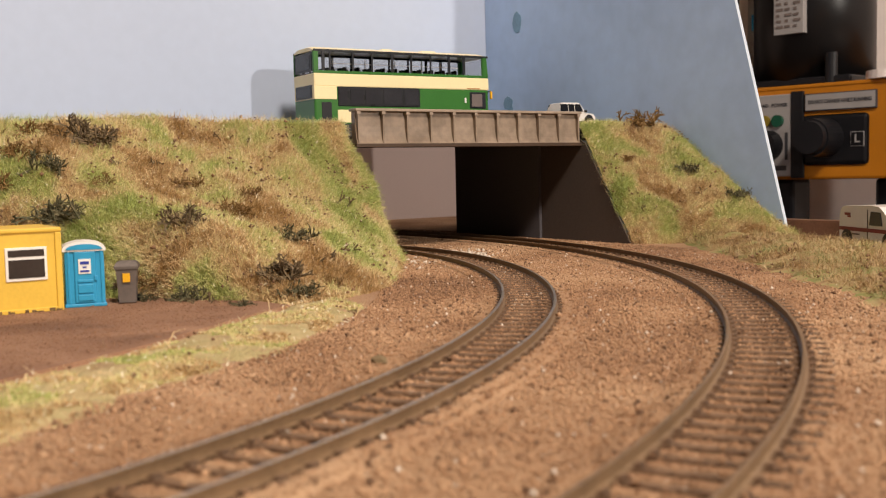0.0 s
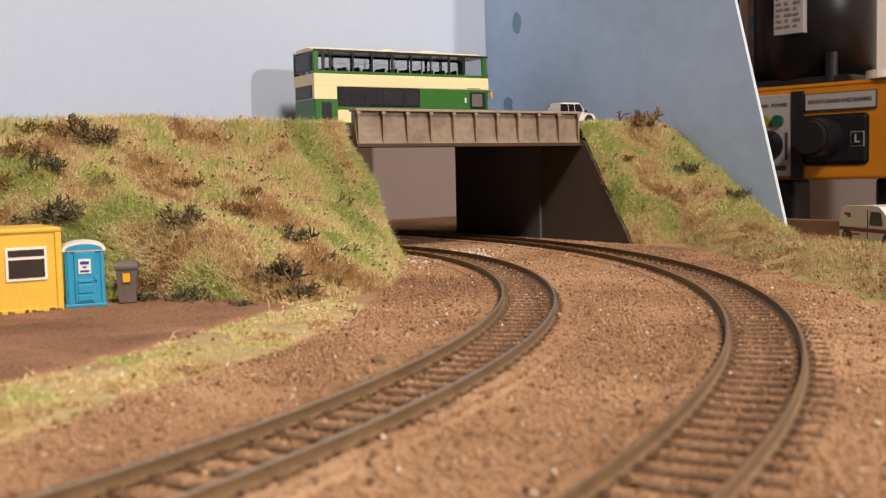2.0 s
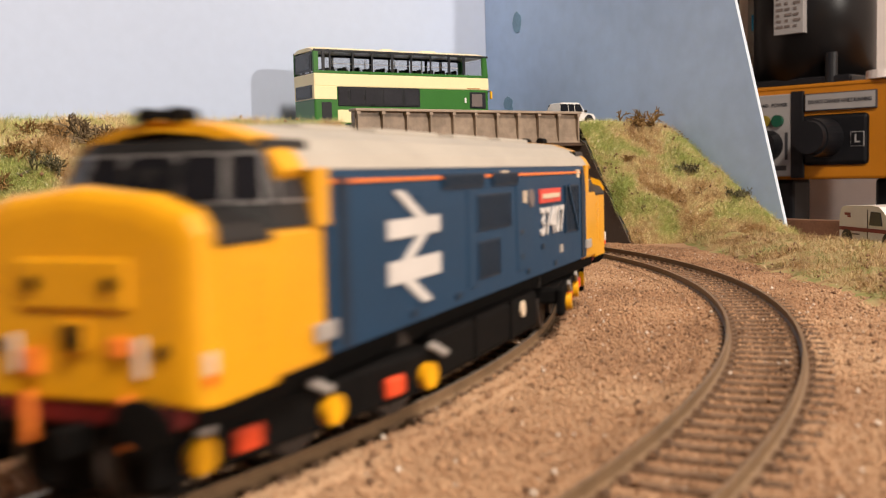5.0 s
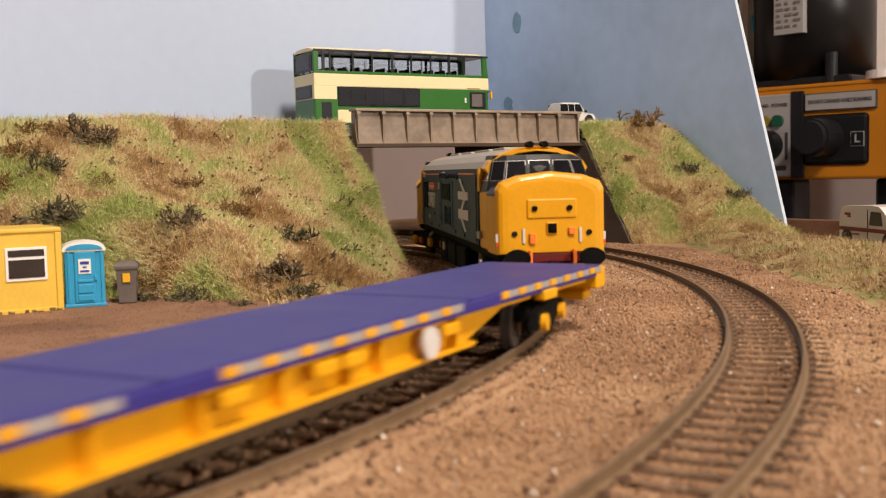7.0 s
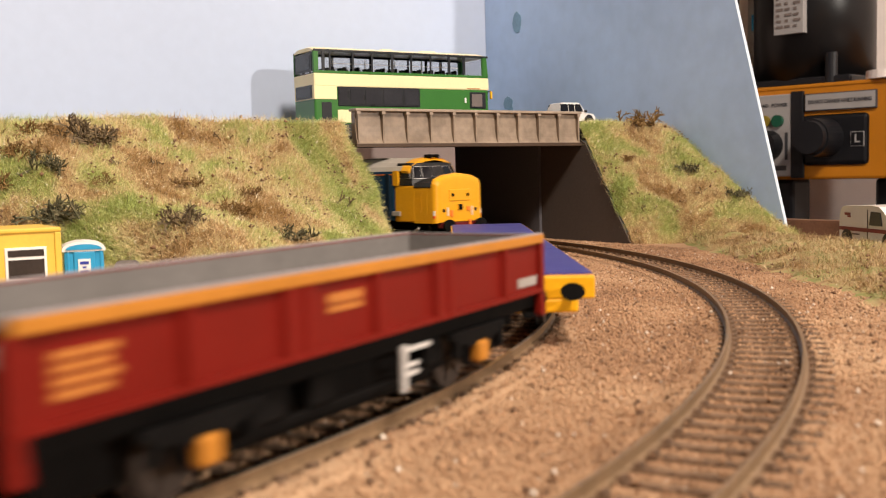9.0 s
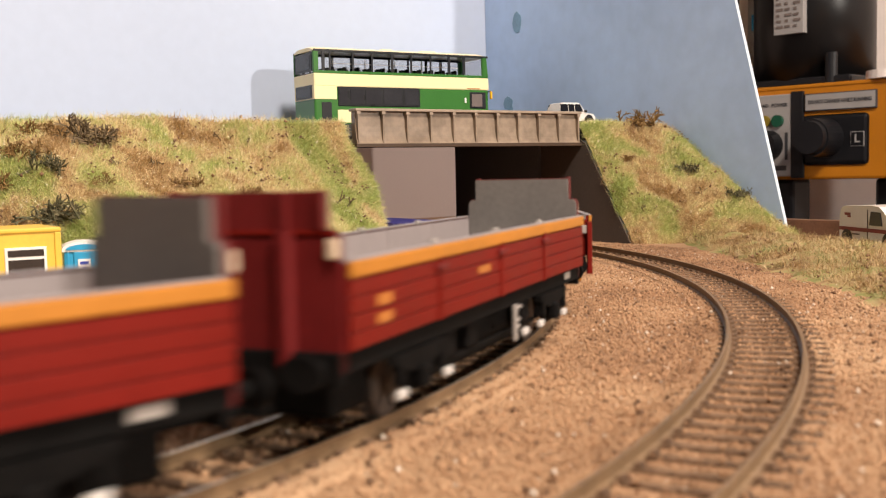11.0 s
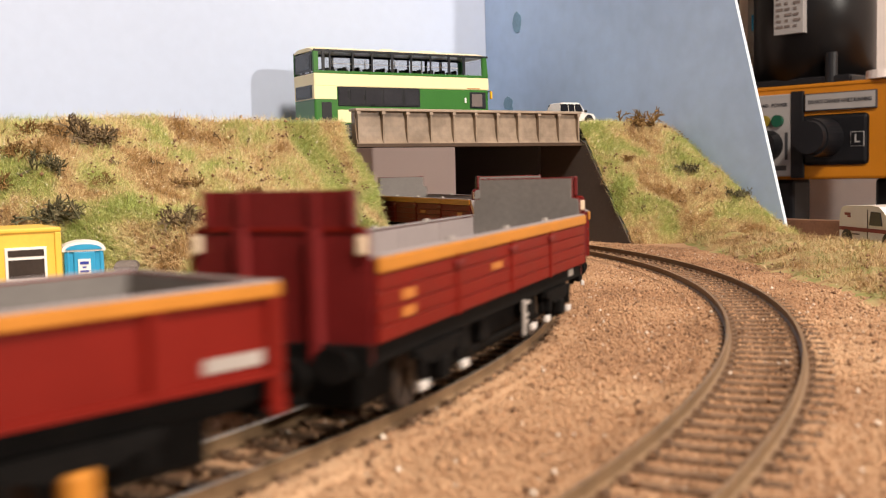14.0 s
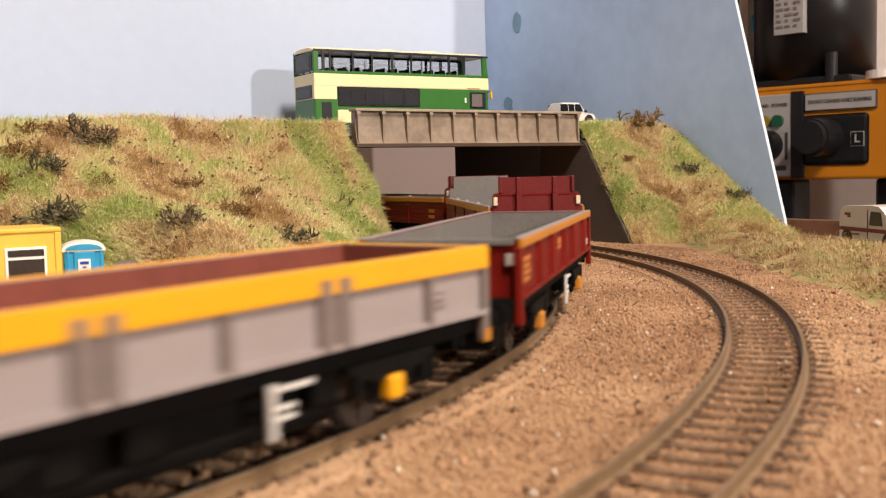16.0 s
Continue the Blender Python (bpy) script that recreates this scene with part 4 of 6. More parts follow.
def build_plank_wagon():
    t = thing("plank_wagon", "red planked open wagon with tall grey-lined end boards", "wagon", group="planked wagons in the train")
    L, W = 0.0672, 0.0160
    z0, z1 = 0.0156, 0.0286
    part("floor_plate", boxed(-L + 0.0012, L - 0.0012, -W + 0.001, W - 0.001, z0 - 0.0002, z0 + 0.001), INSIDE, t)
    for s in (-1, 1):
        wall = part("side_wall", boxed(-L, L, s * (W - 0.0006) - 0.0003, s * (W - 0.0006) + 0.0003, z0, z1 - 0.0003), DARKRED, t)
        for k in range(4):
            z = z0 + k * 0.0026
            part("plank", boxed(-L, L, s * (W - 0.0001) - 0.0003, s * (W - 0.0001) + 0.0003, z + 0.00012, z + 0.0025, 0.00012), RED, wall)
        for k in range(5):
            x = -L + 0.0012 + k * (2 * L - 0.0024) / 5
            part("lining_board", boxed(x + 0.0001, x + (2 * L - 0.0024) / 5 - 0.0001, s * (W - 0.0011) - 0.0001, s * (W - 0.0011) + 0.0001, z0 + 0.001, z1 - 0.0004), LILACGREY, wall, "grey inner board")
        part("top_rim", boxed(-L, L, s * (W + 0.0002) - 0.0004, s * (W + 0.0002) + 0.0004, 0.0261, 0.0285, 0.0003), RIM, t, "orange top plank")
        part("rim_cap", boxed(-L + 0.001, L - 0.001, s * (W - 0.0004) - 0.0008, s * (W - 0.0004) + 0.0008, 0.0285, 0.0288, 0.0001), LILACGREY, t, "flat grey top edge")
        for x in (-0.033, 0.0, 0.031):
            p = part("door_post", boxed(x - 0.0007, x + 0.0007, s * (W + 0.0003) - 0.0003, s * (W + 0.0003) + 0.0003, z0, 0.0268, 0.0001), RED, t)
            part("catch", boxed(x - 0.0022, x + 0.0022, s * (W + 0.0006) - 0.0004, s * (W + 0.0006) + 0.0004, 0.0242, 0.0252, 0.0002), DARKRED, p)
            part("hinge", cyl(bmesh.new(), (x, s * (W - 0.001), 0.0289), "x", 0.0006, 0.0016, 8), PALE, p, "small grey hinge lug")
        part("lettering_bar", boxed(-0.0585, -0.0535, s * (W + 0.0003) - 0.0001, s * (W + 0.0003) + 0.0001, 0.0185, 0.0200), GOLD, t)
        part("lettering_bar", boxed(-0.0585, -0.0535, s * (W + 0.0003) - 0.0001, s * (W + 0.0003) + 0.0001, 0.0212, 0.0228), GOLD, t)
        part("lettering_bar", boxed(-0.0138, -0.0072, s * (W + 0.0003) - 0.0001, s * (W + 0.0003) + 0.0001, 0.0215, 0.0228), GOLD, t)
        part("data_label", boxed(0.0530, 0.0580, s * 0.0150 - 0.0001, s * 0.0150 + 0.0001, 0.0134, 0.0150), PALE, t)
        for x in (-0.050, -0.030, 0.028, 0.048, 0.016):
            part("gear_tip", boxed(x - 0.0014, x + 0.0014, s * 0.0160 - 0.0005, s * 0.0160 + 0.0005, 0.0054, 0.0068, 0.0002), WHITE, t, "white painted brake tip")
    for d in (-1, 1):
        X = d * L
        out = [(-0.0150, z0 - 0.003), (0.0150, z0 - 0.003), (0.0150, 0.0322), (0.0143, 0.0331), (0.0129, 0.0332), (0.0129, 0.0385), (-0.0129, 0.0385), (-0.0129, 0.0332), (-0.0143, 0.0331), (-0.0150, 0.0322)]
        m = Matrix(((0, 0, 1, 0), (1, 0, 0, 0), (0, 1, 0, 0), (0, 0, 0, 1)))
        end = part("end_board", prism(bmesh.new(), out, X - 0.0004 + d * 0.0002, X + 0.0004 + d * 0.0002, m), DARKRED, t, "tall red end board")
        lin = [(y * 0.985, z - 0.0002 if z > 0.03 else z0 + 0.001) for y, z in out]
        part("end_lining", prism(bmesh.new(), lin, X - d * 0.0007 - 0.0004, X - d * 0.0007 + 0.0004, m), INSIDE, end, "dark grey inner face")
        for y in (-0.0062, 0.0062):
            part("end_post", prism(bmesh.new(), [(-0.0013, 0), (-0.0008, 0.0016), (0.0008, 0.0016), (0.0013, 0)], z0 - 0.003, 0.0330, pose(X + d * 0.0004, y, 0, 0, 0, -90 * d)), DARKRED, end)
            part("end_post", boxed(min(X, X + d * 0.0012), max(X, X + d * 0.0012), y - 0.0007, y + 0.0007, 0.0330, 0.0384, 0.0002), DARKRED, end)
        part("end_rail", boxed(min(X, X + d * 0.0009), max(X, X + d * 0.0009), -0.0140, 0.0140, 0.0324, 0.0330), RED, end)
        for y in (-0.0124, 0.0124):
            part("end_stake", boxed(min(X, X + d * 0.0014), max(X, X + d * 0.0014), y - 0.0005, y + 0.0005, 0.0332, 0.0387, 0.0002), DARKRED, end)
            part("lamp_iron", boxed(min(X, X + d * 0.0016), max(X, X + d * 0.0016), y * 1.14 - 0.0007, y * 1.14 + 0.0007, 0.0290, 0.0318, 0.0002), CREAMBIT, end, "pale end grip")
        part("headstock", boxed(X - 0.0014, X + 0.0003, -0.0150, 0.0150, 0.0108, 0.0156, 0.0002), BLACK, t)
    two_axle_gear(t, L, 0.0405, BLACK, 0.0156, PALE)
    return t


LOCO = build_loco()
FLAT = build_flat()
RED_WAGON = build_box_wagon("red steel open wagon with an orange top rail", RED, RED, RIM, INSIDE, RIM, 0.0256, "red")
tagged(RED_WAGON, group="red steel wagons in the train")
GREY_WAGON = build_box_wagon("grey steel open wagon with a yellow top band", LILACGREY, POSTGREY, YELLOW, RUST, YELLOW, 0.0236, "grey")
PLANK_WAGON = build_plank_wagon()


def copy_wagon(ob):
    """A second wagon; its wheelsets turn too."""
    had = [(w, m, r) for w, m, r in WHEELS if w.parent == ob]
    c = copy_thing(ob, pose(0, 0, 0))
    for k in c.children:
        if k.name.startswith("wheelset"):
            WHEELS.append((k, k.matrix_basis.copy(), had[0][2]))
    return c


RED_WAGON_2 = copy_wagon(RED_WAGON)
PLANK_2, PLANK_3 = copy_wagon(PLANK_WAGON), copy_wagon(PLANK_WAGON)
# thing, half its bogie spacing, lag round the curve in degrees
TRAIN = [(LOCO, 0.0745, -21.35), (FLAT, 0.0875, 13.98), (RED_WAGON, 0.0378, 42.27), (PLANK_WAGON, 0.0405, 62.75), (PLANK_2, 0.0405, 82.60), (PLANK_3, 0.0405, 102.29), (RED_WAGON_2, 0.0378, 121.96), (GREY_WAGON, 0.0378, 140.94)]


# ---- grass and ballast ----
def grass(name, spots, normals, length, label, width=0.00014, lean=0.75, mat=None):
    """Many single fibres in one mesh; spots and normals are arrays."""
    n = len(spots)
    rng = np.random.default_rng(len(spots))
    clump = np.array([[nz(p[0], p[1], p[2], 70), nz(p[1], p[2], p[0], 70), 0.4 * nz(p[2], p[0], p[1], 70)] for p in spots])
    d = normals * 0.62 + np.array([0, 0, 0.38]) + clump * 0.75 + rng.normal(0, lean * 0.75, (n, 3))
    d /= np.linalg.norm(d, axis=1)[:, None]
    side = np.cross(d, rng.normal(0, 1, (n, 3)))
    side /= np.linalg.norm(side, axis=1)[:, None] + 1e-9
    ln = length * rng.uniform(0.45, 1.25, n)[:, None]
    bend = rng.normal(0, 0.25, (n, 3)) * ln
    w = width * rng.uniform(0.7, 1.5, n)[:, None]
    a, b = spots - side * w, spots + side * w
    mid = spots + d * ln * 0.55
    c1, c2 = mid + side * w * 0.8, mid - side * w * 0.8
    tip = spots + d * ln + bend
    tip[:, 2] -= ln[:, 0] * 0.08
    co = np.stack([a, b, c1, c2, tip], 1).reshape(-1, 3)
    base = np.arange(n) * 5
    quads = np.stack([base, base + 1, base + 2, base + 3], 1)
    tris = np.stack([base + 3, base + 2, base + 4], 1)
    me = bpy.data.meshes.new(name)
    me.vertices.add(len(co))
    me.vertices.foreach_set("co", co.astype(np.float32).ravel())
    loops = np.concatenate([quads.ravel(), tris.ravel()])
    starts = np.concatenate([np.arange(n) * 4, n * 4 + np.arange(n) * 3])
    me.loops.add(len(loops))
    me.loops.foreach_set("vertex_index", loops.astype(np.int32))
    me.polygons.add(2 * n)
    me.polygons.foreach_set("loop_start", starts.astype(np.int32))
    me.update(calc_edges=True)
    me.materials.append(mat or GRASS)
    return tagged(new(name, me), label, "grass", kind="stuff")


def sample(pts, n, seed, t0=0.0, t1=1.0, s0=0.0, s1=1.0):
    """Random places and normals on a sheet of rows of points."""
    P = np.array([[list(p) for p in col] for col in pts])
    rng = np.random.default_rng(seed)
    a = s0 + (s1 - s0) * rng.uniform(0, 1, n)
    b = t0 + (t1 - t0) * rng.uniform(0, 1, n)
    fi, fj = a * (P.shape[0] - 1.001), b * (P.shape[1] - 1.001)
    i, j = fi.astype(int), fj.astype(int)
    u, v = (fi - i)[:, None], (fj - j)[:, None]
    p00, p10, p01, p11 = P[i, j], P[i + 1, j], P[i, j + 1], P[i + 1, j + 1]
    pos = p00 * (1 - u) * (1 - v) + p10 * u * (1 - v) + p01 * (1 - u) * v + p11 * u * v
    nrm = np.cross(p10 - p00, p01 - p00)
    nrm /= np.linalg.norm(nrm, axis=1)[:, None] + 1e-12
    nrm *= np.sign(nrm[:, 2])[:, None]
    return pos, nrm


def strip(name, near, far, height, label, mat, cols=60, rows=12, rough=0.0012):
    """A low mound between two lines on the ground."""
    def at(line, s):
        f = s * (len(line) - 1)
        k = min(int(f), len(line) - 2)
        return Vector((*line[k], 0)).lerp(Vector((*line[k + 1], 0)), f - k)
    pts = []
    for i in range(cols + 1):
        a, b = at(near, i / cols), at(far, i / cols)
        wob = 0.10 * nz(i * 0.35, 3.1)
        col = []
        for j in range(rows + 1):
            t = j / rows
            p = a.lerp(b, t + wob * math.sin(math.pi * t))
            if j == 0:
                p += (a - b) * 0.12 * nz(i * 0.5, 7.7)
            h = math.sin(math.pi * min(max(t, 0), 1)) ** 0.8
            p.z = GROUND - 0.0008 + (height + 0.0008) * h + rough * nz(p.x, p.y, 2, 90) * h
            col.append(p)
        pts.append(col)
    bm = bmesh.new()
    vs = [[bm.verts.new(p) for p in col] for col in pts]
    for i in range(cols):
        for j in range(rows):
            bm.faces.new((vs[i][j], vs[i + 1][j], vs[i + 1][j + 1], vs[i][j + 1]))
    part(name, bm, mat, None, label, "structure", True)
    return pts


# the cinder yard
YARD_EDGE = [(-0.36, 0.02), (-0.115, 0.175), (-0.097, 0.2237), (-0.0779, 0.264), (-0.0626, 0.312), (-0.050, 0.345), (-0.075, 0.372), (-0.135, 0.385), (-0.36, 0.27)]
bm = bmesh.new()
lo_ring = [bm.verts.new((x, y, GROUND - 0.001)) for x, y in YARD_EDGE]
hi_ring = [bm.verts.new((x * 0.98 - 0.003, y, GROUND + 0.0009)) for x, y in YARD_EDGE]
bm.faces.new(hi_ring)
for i in range(len(YARD_EDGE)):
    j = (i + 1) % len(YARD_EDGE)
    bm.faces.new((lo_ring[i], lo_ring[j], hi_ring[j], hi_ring[i]))
part("yard", bm, YARD, None, "dark red-brown cinder yard", "structure")

VERGE_L = strip("verge", [(-0.155, 0.075), (-0.085, 0.140), (-0.0720, 0.1668), (-0.0574, 0.2135), (-0.0385, 0.2500), (-0.0265, 0.300), (-0.0238, 0.340)], [(-0.20, 0.105), (-0.125, 0.180), (-0.0990, 0.2260), (-0.0800, 0.2660), (-0.0660, 0.312), (-0.0560, 0.345), (-0.0500, 0.362)], 0.0014, "low grassy verge along the yard", VERGE_EARTH)
VERGE_R = strip("verge", [(0.137, 0.598), (0.133, 0.500), (0.1300, 0.427), (0.1330, 0.350), (0.1290, 0.300), (0.135, 0.24)], [(0.178, 0.612), (0.215, 0.570), (0.235, 0.530), (0.250, 0.470), (0.260, 0.40), (0.26, 0.34)], 0.0055, "rough straw-coloured verge beside the outer track", TURF, rough=0.003)

pos, nrm = sample(PTS_L, 290000, 1, 0.0, 0.94, 0.30, 1.0)
grass("embankment_grass", pos, nrm, 0.0040, "straw and green static grass on the steep embankment", 0.00008, 1.1)
pos, nrm = sample(PTS_R, 64000, 2, 0.0, 1.0)
grass("embankment_grass", pos, nrm, 0.0038, "straw and green static grass beside the bridge", 0.00008, 1.1)
pos, nrm = sample(VERGE_L, 44000, 3, 0.12, 0.92, 0.12, 1.0)
keep = np.array([nz(p[0], p[1], 3, 55) + 0.5 * nz(p[0], p[1], 9, 160) for p in pos]) > -0.08
grass("verge_grass", pos[keep], nrm[keep], 0.0012, "short pale grass along the cinder yard", 0.00009, 1.2)
pos, nrm = sample(VERGE_R, 36000, 4, 0.06, 1.0)
keep = np.array([nz(p[0], p[1], 5, 45) + 0.5 * nz(p[0], p[1], 9, 140) for p in pos]) > -0.30
grass("verge_grass", pos[keep], nrm[keep], 0.0036, "rough straw grass beside the outer track", 0.00010, 1.2, GRASS_ROUGH)
# long pale straws lying about
STRAW = surface("straw", (0.62, 0.46, 0.25), 0.6, vary=0.15)
pos, nrm = sample(PTS_L, 500, 5, 0.0, 0.95, 0.3, 1.0)
p2, n2 = sample(VERGE_L, 120, 6, 0.0, 1.0)
p3, n3 = sample(VERGE_R, 260, 7, 0.0, 1.0)
grass("straw_and_glint", np.concatenate([pos, p2, p3]) + np.array([0, 0, 0.001]), np.concatenate([nrm, n2, n3]), 0.0060, "pale loose straw in the grass", 0.00010, 1.6, STRAW)

# glints of light on the grass, painted as short near-white fibres
GLINT = surface("painted_glint", (0.80, 0.74, 0.55), 0.35, vary=0.1)
pos, nrm = sample(PTS_L, 2600, 8, 0.0, 0.95, 0.3, 1.0)
p2, n2 = sample(PTS_R, 600, 9, 0.0, 0.95)
p3, n3 = sample(VERGE_L, 320, 10, 0.0, 1.0)
grass("straw_and_glint", np.concatenate([pos + nrm * 0.0022, p2 + n2 * 0.0022, p3 + n3 * 0.0008]), np.concatenate([nrm, n2, n3]), 0.0013, "tiny near-white fibres painted as glints of light in the grass", 0.00013, 1.8, GLINT)


def stones(name, spots, size, label, mat):
    n = len(spots)
    rng = np.random.default_rng(n)
    octa = np.array([[1, 0, 0], [0, 1, 0], [-1, 0, 0], [0, -1, 0], [0, 0, 1.0], [0, 0, -0.6]])
    s = size * np.clip(np.exp(rng.normal(0, 0.45, n)), 0.35, 2.4)[:, None, None]
    co = octa[None] * s * rng.uniform(0.6, 1.2, (n, 6, 3)) + rng.normal(0, 0.18, (n, 6, 3)) * s
    a = rng.uniform(0, 6.3, n)
    c, sn = np.cos(a)[:, None], np.sin(a)[:, None]
    co = np.stack([co[..., 0] * c - co[..., 1] * sn, co[..., 0] * sn + co[..., 1] * c, co[..., 2]], -1) + spots[:, None, :]
    f = np.array([[0, 1, 4], [1, 2, 4], [2, 3, 4], [3, 0, 4], [1, 0, 5], [2, 1, 5], [3, 2, 5], [0, 3, 5]])
    faces = (f[None] + (np.arange(n) * 6)[:, None, None]).reshape(-1, 3)
    me = bpy.data.meshes.new(name)
    me.vertices.add(n * 6)
    me.vertices.foreach_set("co", co.astype(np.float32).ravel())
    me.loops.add(len(faces) * 3)
    me.loops.foreach_set("vertex_index", faces.astype(np.int32).ravel())
    me.polygons.add(len(faces))
    me.polygons.foreach_set("loop_start", (np.arange(len(faces)) * 3).astype(np.int32))
    me.update(calc_edges=True)
    me.materials.append(mat)
    return tagged(new(name, me), label, "ballast", kind="stuff")


def ballast_spots(n, seed):
    """Scattered over the track bed, clear of the rails and of the yard."""
    rng = np.random.default_rng(seed)
    a = rng.uniform(-48, 62, n)
    r = rng.uniform(0.385, 0.565, n)
    x, y = -0.4085 + r * np.cos(np.radians(a)), 0.380 + r * np.sin(np.radians(a))
    keep = np.ones(n, bool)
    on_sleeper = np.zeros(n, bool)
    for c, rr in ((IN_C, IN_R), (OUT_C, OUT_R)):
        d = np.hypot(x - c[0], y - c[1]) - rr
        for s in (-1, 1):
            keep &= np.abs(d - s * 0.00875) > 0.0013
        pitch = 0.0073 / rr
        ph = ((np.arctan2(y - c[1], x - c[0]) + radians(48)) / pitch + 0.5) % 1.0
        on_sleeper |= (np.abs(d) < 0.0140) & (np.abs(ph - 0.5) < 0.21)
    buried = np.zeros(n, bool)
    for c, rr in ((IN_C, IN_R), (OUT_C, OUT_R)):
        d = np.hypot(x - c[0], y - c[1]) - rr
        buried |= (d > -0.0150) & (d < -0.0105)
    keep &= ~on_sleeper | (rng.uniform(0, 1, n) < np.where(buried, 0.95, 0.32))
    z = np.where(on_sleeper, -0.0022, GROUND + 0.00025)
    for c, rr, tops in ((IN_C, IN_R, (-0.0021, -0.0022)), (OUT_C, OUT_R, (-0.0021, -0.0026))):
        d = np.hypot(x - c[0], y - c[1]) - rr
        for sd, top in zip((-1, 1), tops):
            z = np.where((sd * d > 0.0102) & (sd * d < 0.0160), np.maximum(z, top), z)
    return np.stack([x, y, z], 1)[keep]


DARKSTONE = patchy("dark_stone", [(0.09, 0.046, 0.024), (0.16, 0.085, 0.045), (0.25, 0.135, 0.07)], 40, 900, 0.9, 0.3, 0.0)
stones("ballast", ballast_spots(280000, 11), 0.00024, "fine brown ballast granules round the tracks", STONE)
stones("ballast", ballast_spots(2500, 12), 0.00048, "coarser brown ballast stones", STONE)
PALESTONE = patchy("pale_stone", [(0.45, 0.36, 0.28), (0.62, 0.52, 0.42), (0.75, 0.66, 0.56)], 40, 900, 0.8, 0.3, 0.0)
pos, nrm = sample(PTS_L, 2200, 31, 0.0, 0.95, 0.3, 1.0)
p2, n2 = sample(PTS_R, 450, 32, 0.0, 0.95)
p3, n3 = sample(VERGE_R, 700, 33, 0.0, 1.0)
p4, n4 = sample(VERGE_L, 90, 34, 0.0, 1.0)
flecks = np.concatenate([pos + nrm * 0.0024, p2 + n2 * 0.0024, p3 + n3 * 0.0016, p4 + n4 * 0.0006])
flecks = flecks[np.array([nz(p[0], p[1], p[2], 45) for p in flecks]) > -0.05]
stones("leaf_flecks", flecks, 0.00050, "dark brown leaf flecks caught in the grass", DARKSTONE)
rng = np.random.default_rng(21)
yx, yy = rng.uniform(-0.20, -0.05, 30000), rng.uniform(0.17, 0.375, 30000)
ok_ = (yy < 0.372) & (yx < np.interp(yy, [0.17, 0.2237, 0.264, 0.312, 0.345, 0.375], [-0.122, -0.102, -0.083, -0.067, -0.062, -0.08]))
stones("yard_grit", np.stack([yx, yy, np.full(30000, GROUND + 0.0009)], 1)[ok_], 0.00022, "fine dark grit on the cinder yard", YARD)
stones("ballast", ballast_spots(12000, 17), 0.00040, "dark brown cinder flecks in the ballast", DARKSTONE)
stones("ballast", ballast_spots(2600, 13), 0.00032, "scattered pale stone chips", PALESTONE)
rng = np.random.default_rng(5)
heap = np.stack([rng.normal(0.004, 0.009, 900), rng.normal(0.530, 0.022, 900), np.full(900, GROUND + 0.0004)], 1)
heap = heap[np.abs(np.hypot(heap[:, 0] - IN_C[0], heap[:, 1] - IN_C[1]) - IN_R) > 0.0125]
stones("ballast", heap, 0.0007, "pale spilled ballast beside the inner track", PALESTONE)


# ---- shrubs of twigs ----
TWIG = patchy("twig", [(0.075, 0.052, 0.03), (0.13, 0.09, 0.045), (0.20, 0.14, 0.07)], 120, 900, 0.85, 0.3, 0.0)
TWIG_GREEN = patchy("twig_green", [(0.045, 0.047, 0.022), (0.085, 0.078, 0.036), (0.15, 0.12, 0.06)], 120, 900, 0.85, 0.3, 0.0)
TUFT = patchy("tuft_brown", [(0.10, 0.055, 0.015), (0.20, 0.11, 0.03), (0.28, 0.17, 0.06)], 120, 900, 0.85, 0.3, 0.0)
from mathutils.bvhtree import BVHTree
BANKS = [BVHTree.FromObject(o, bpy.context.evaluated_depsgraph_get()) for o in (BANK_L, BANK_R)]


def land(x, y):
    z = GROUND
    for b in BANKS:
        h = b.ray_cast(Vector((x, y, 0.3)), Vector((0, 0, -1)))
        if h[0] is not None:
            z = max(z, h[0].z)
    return z


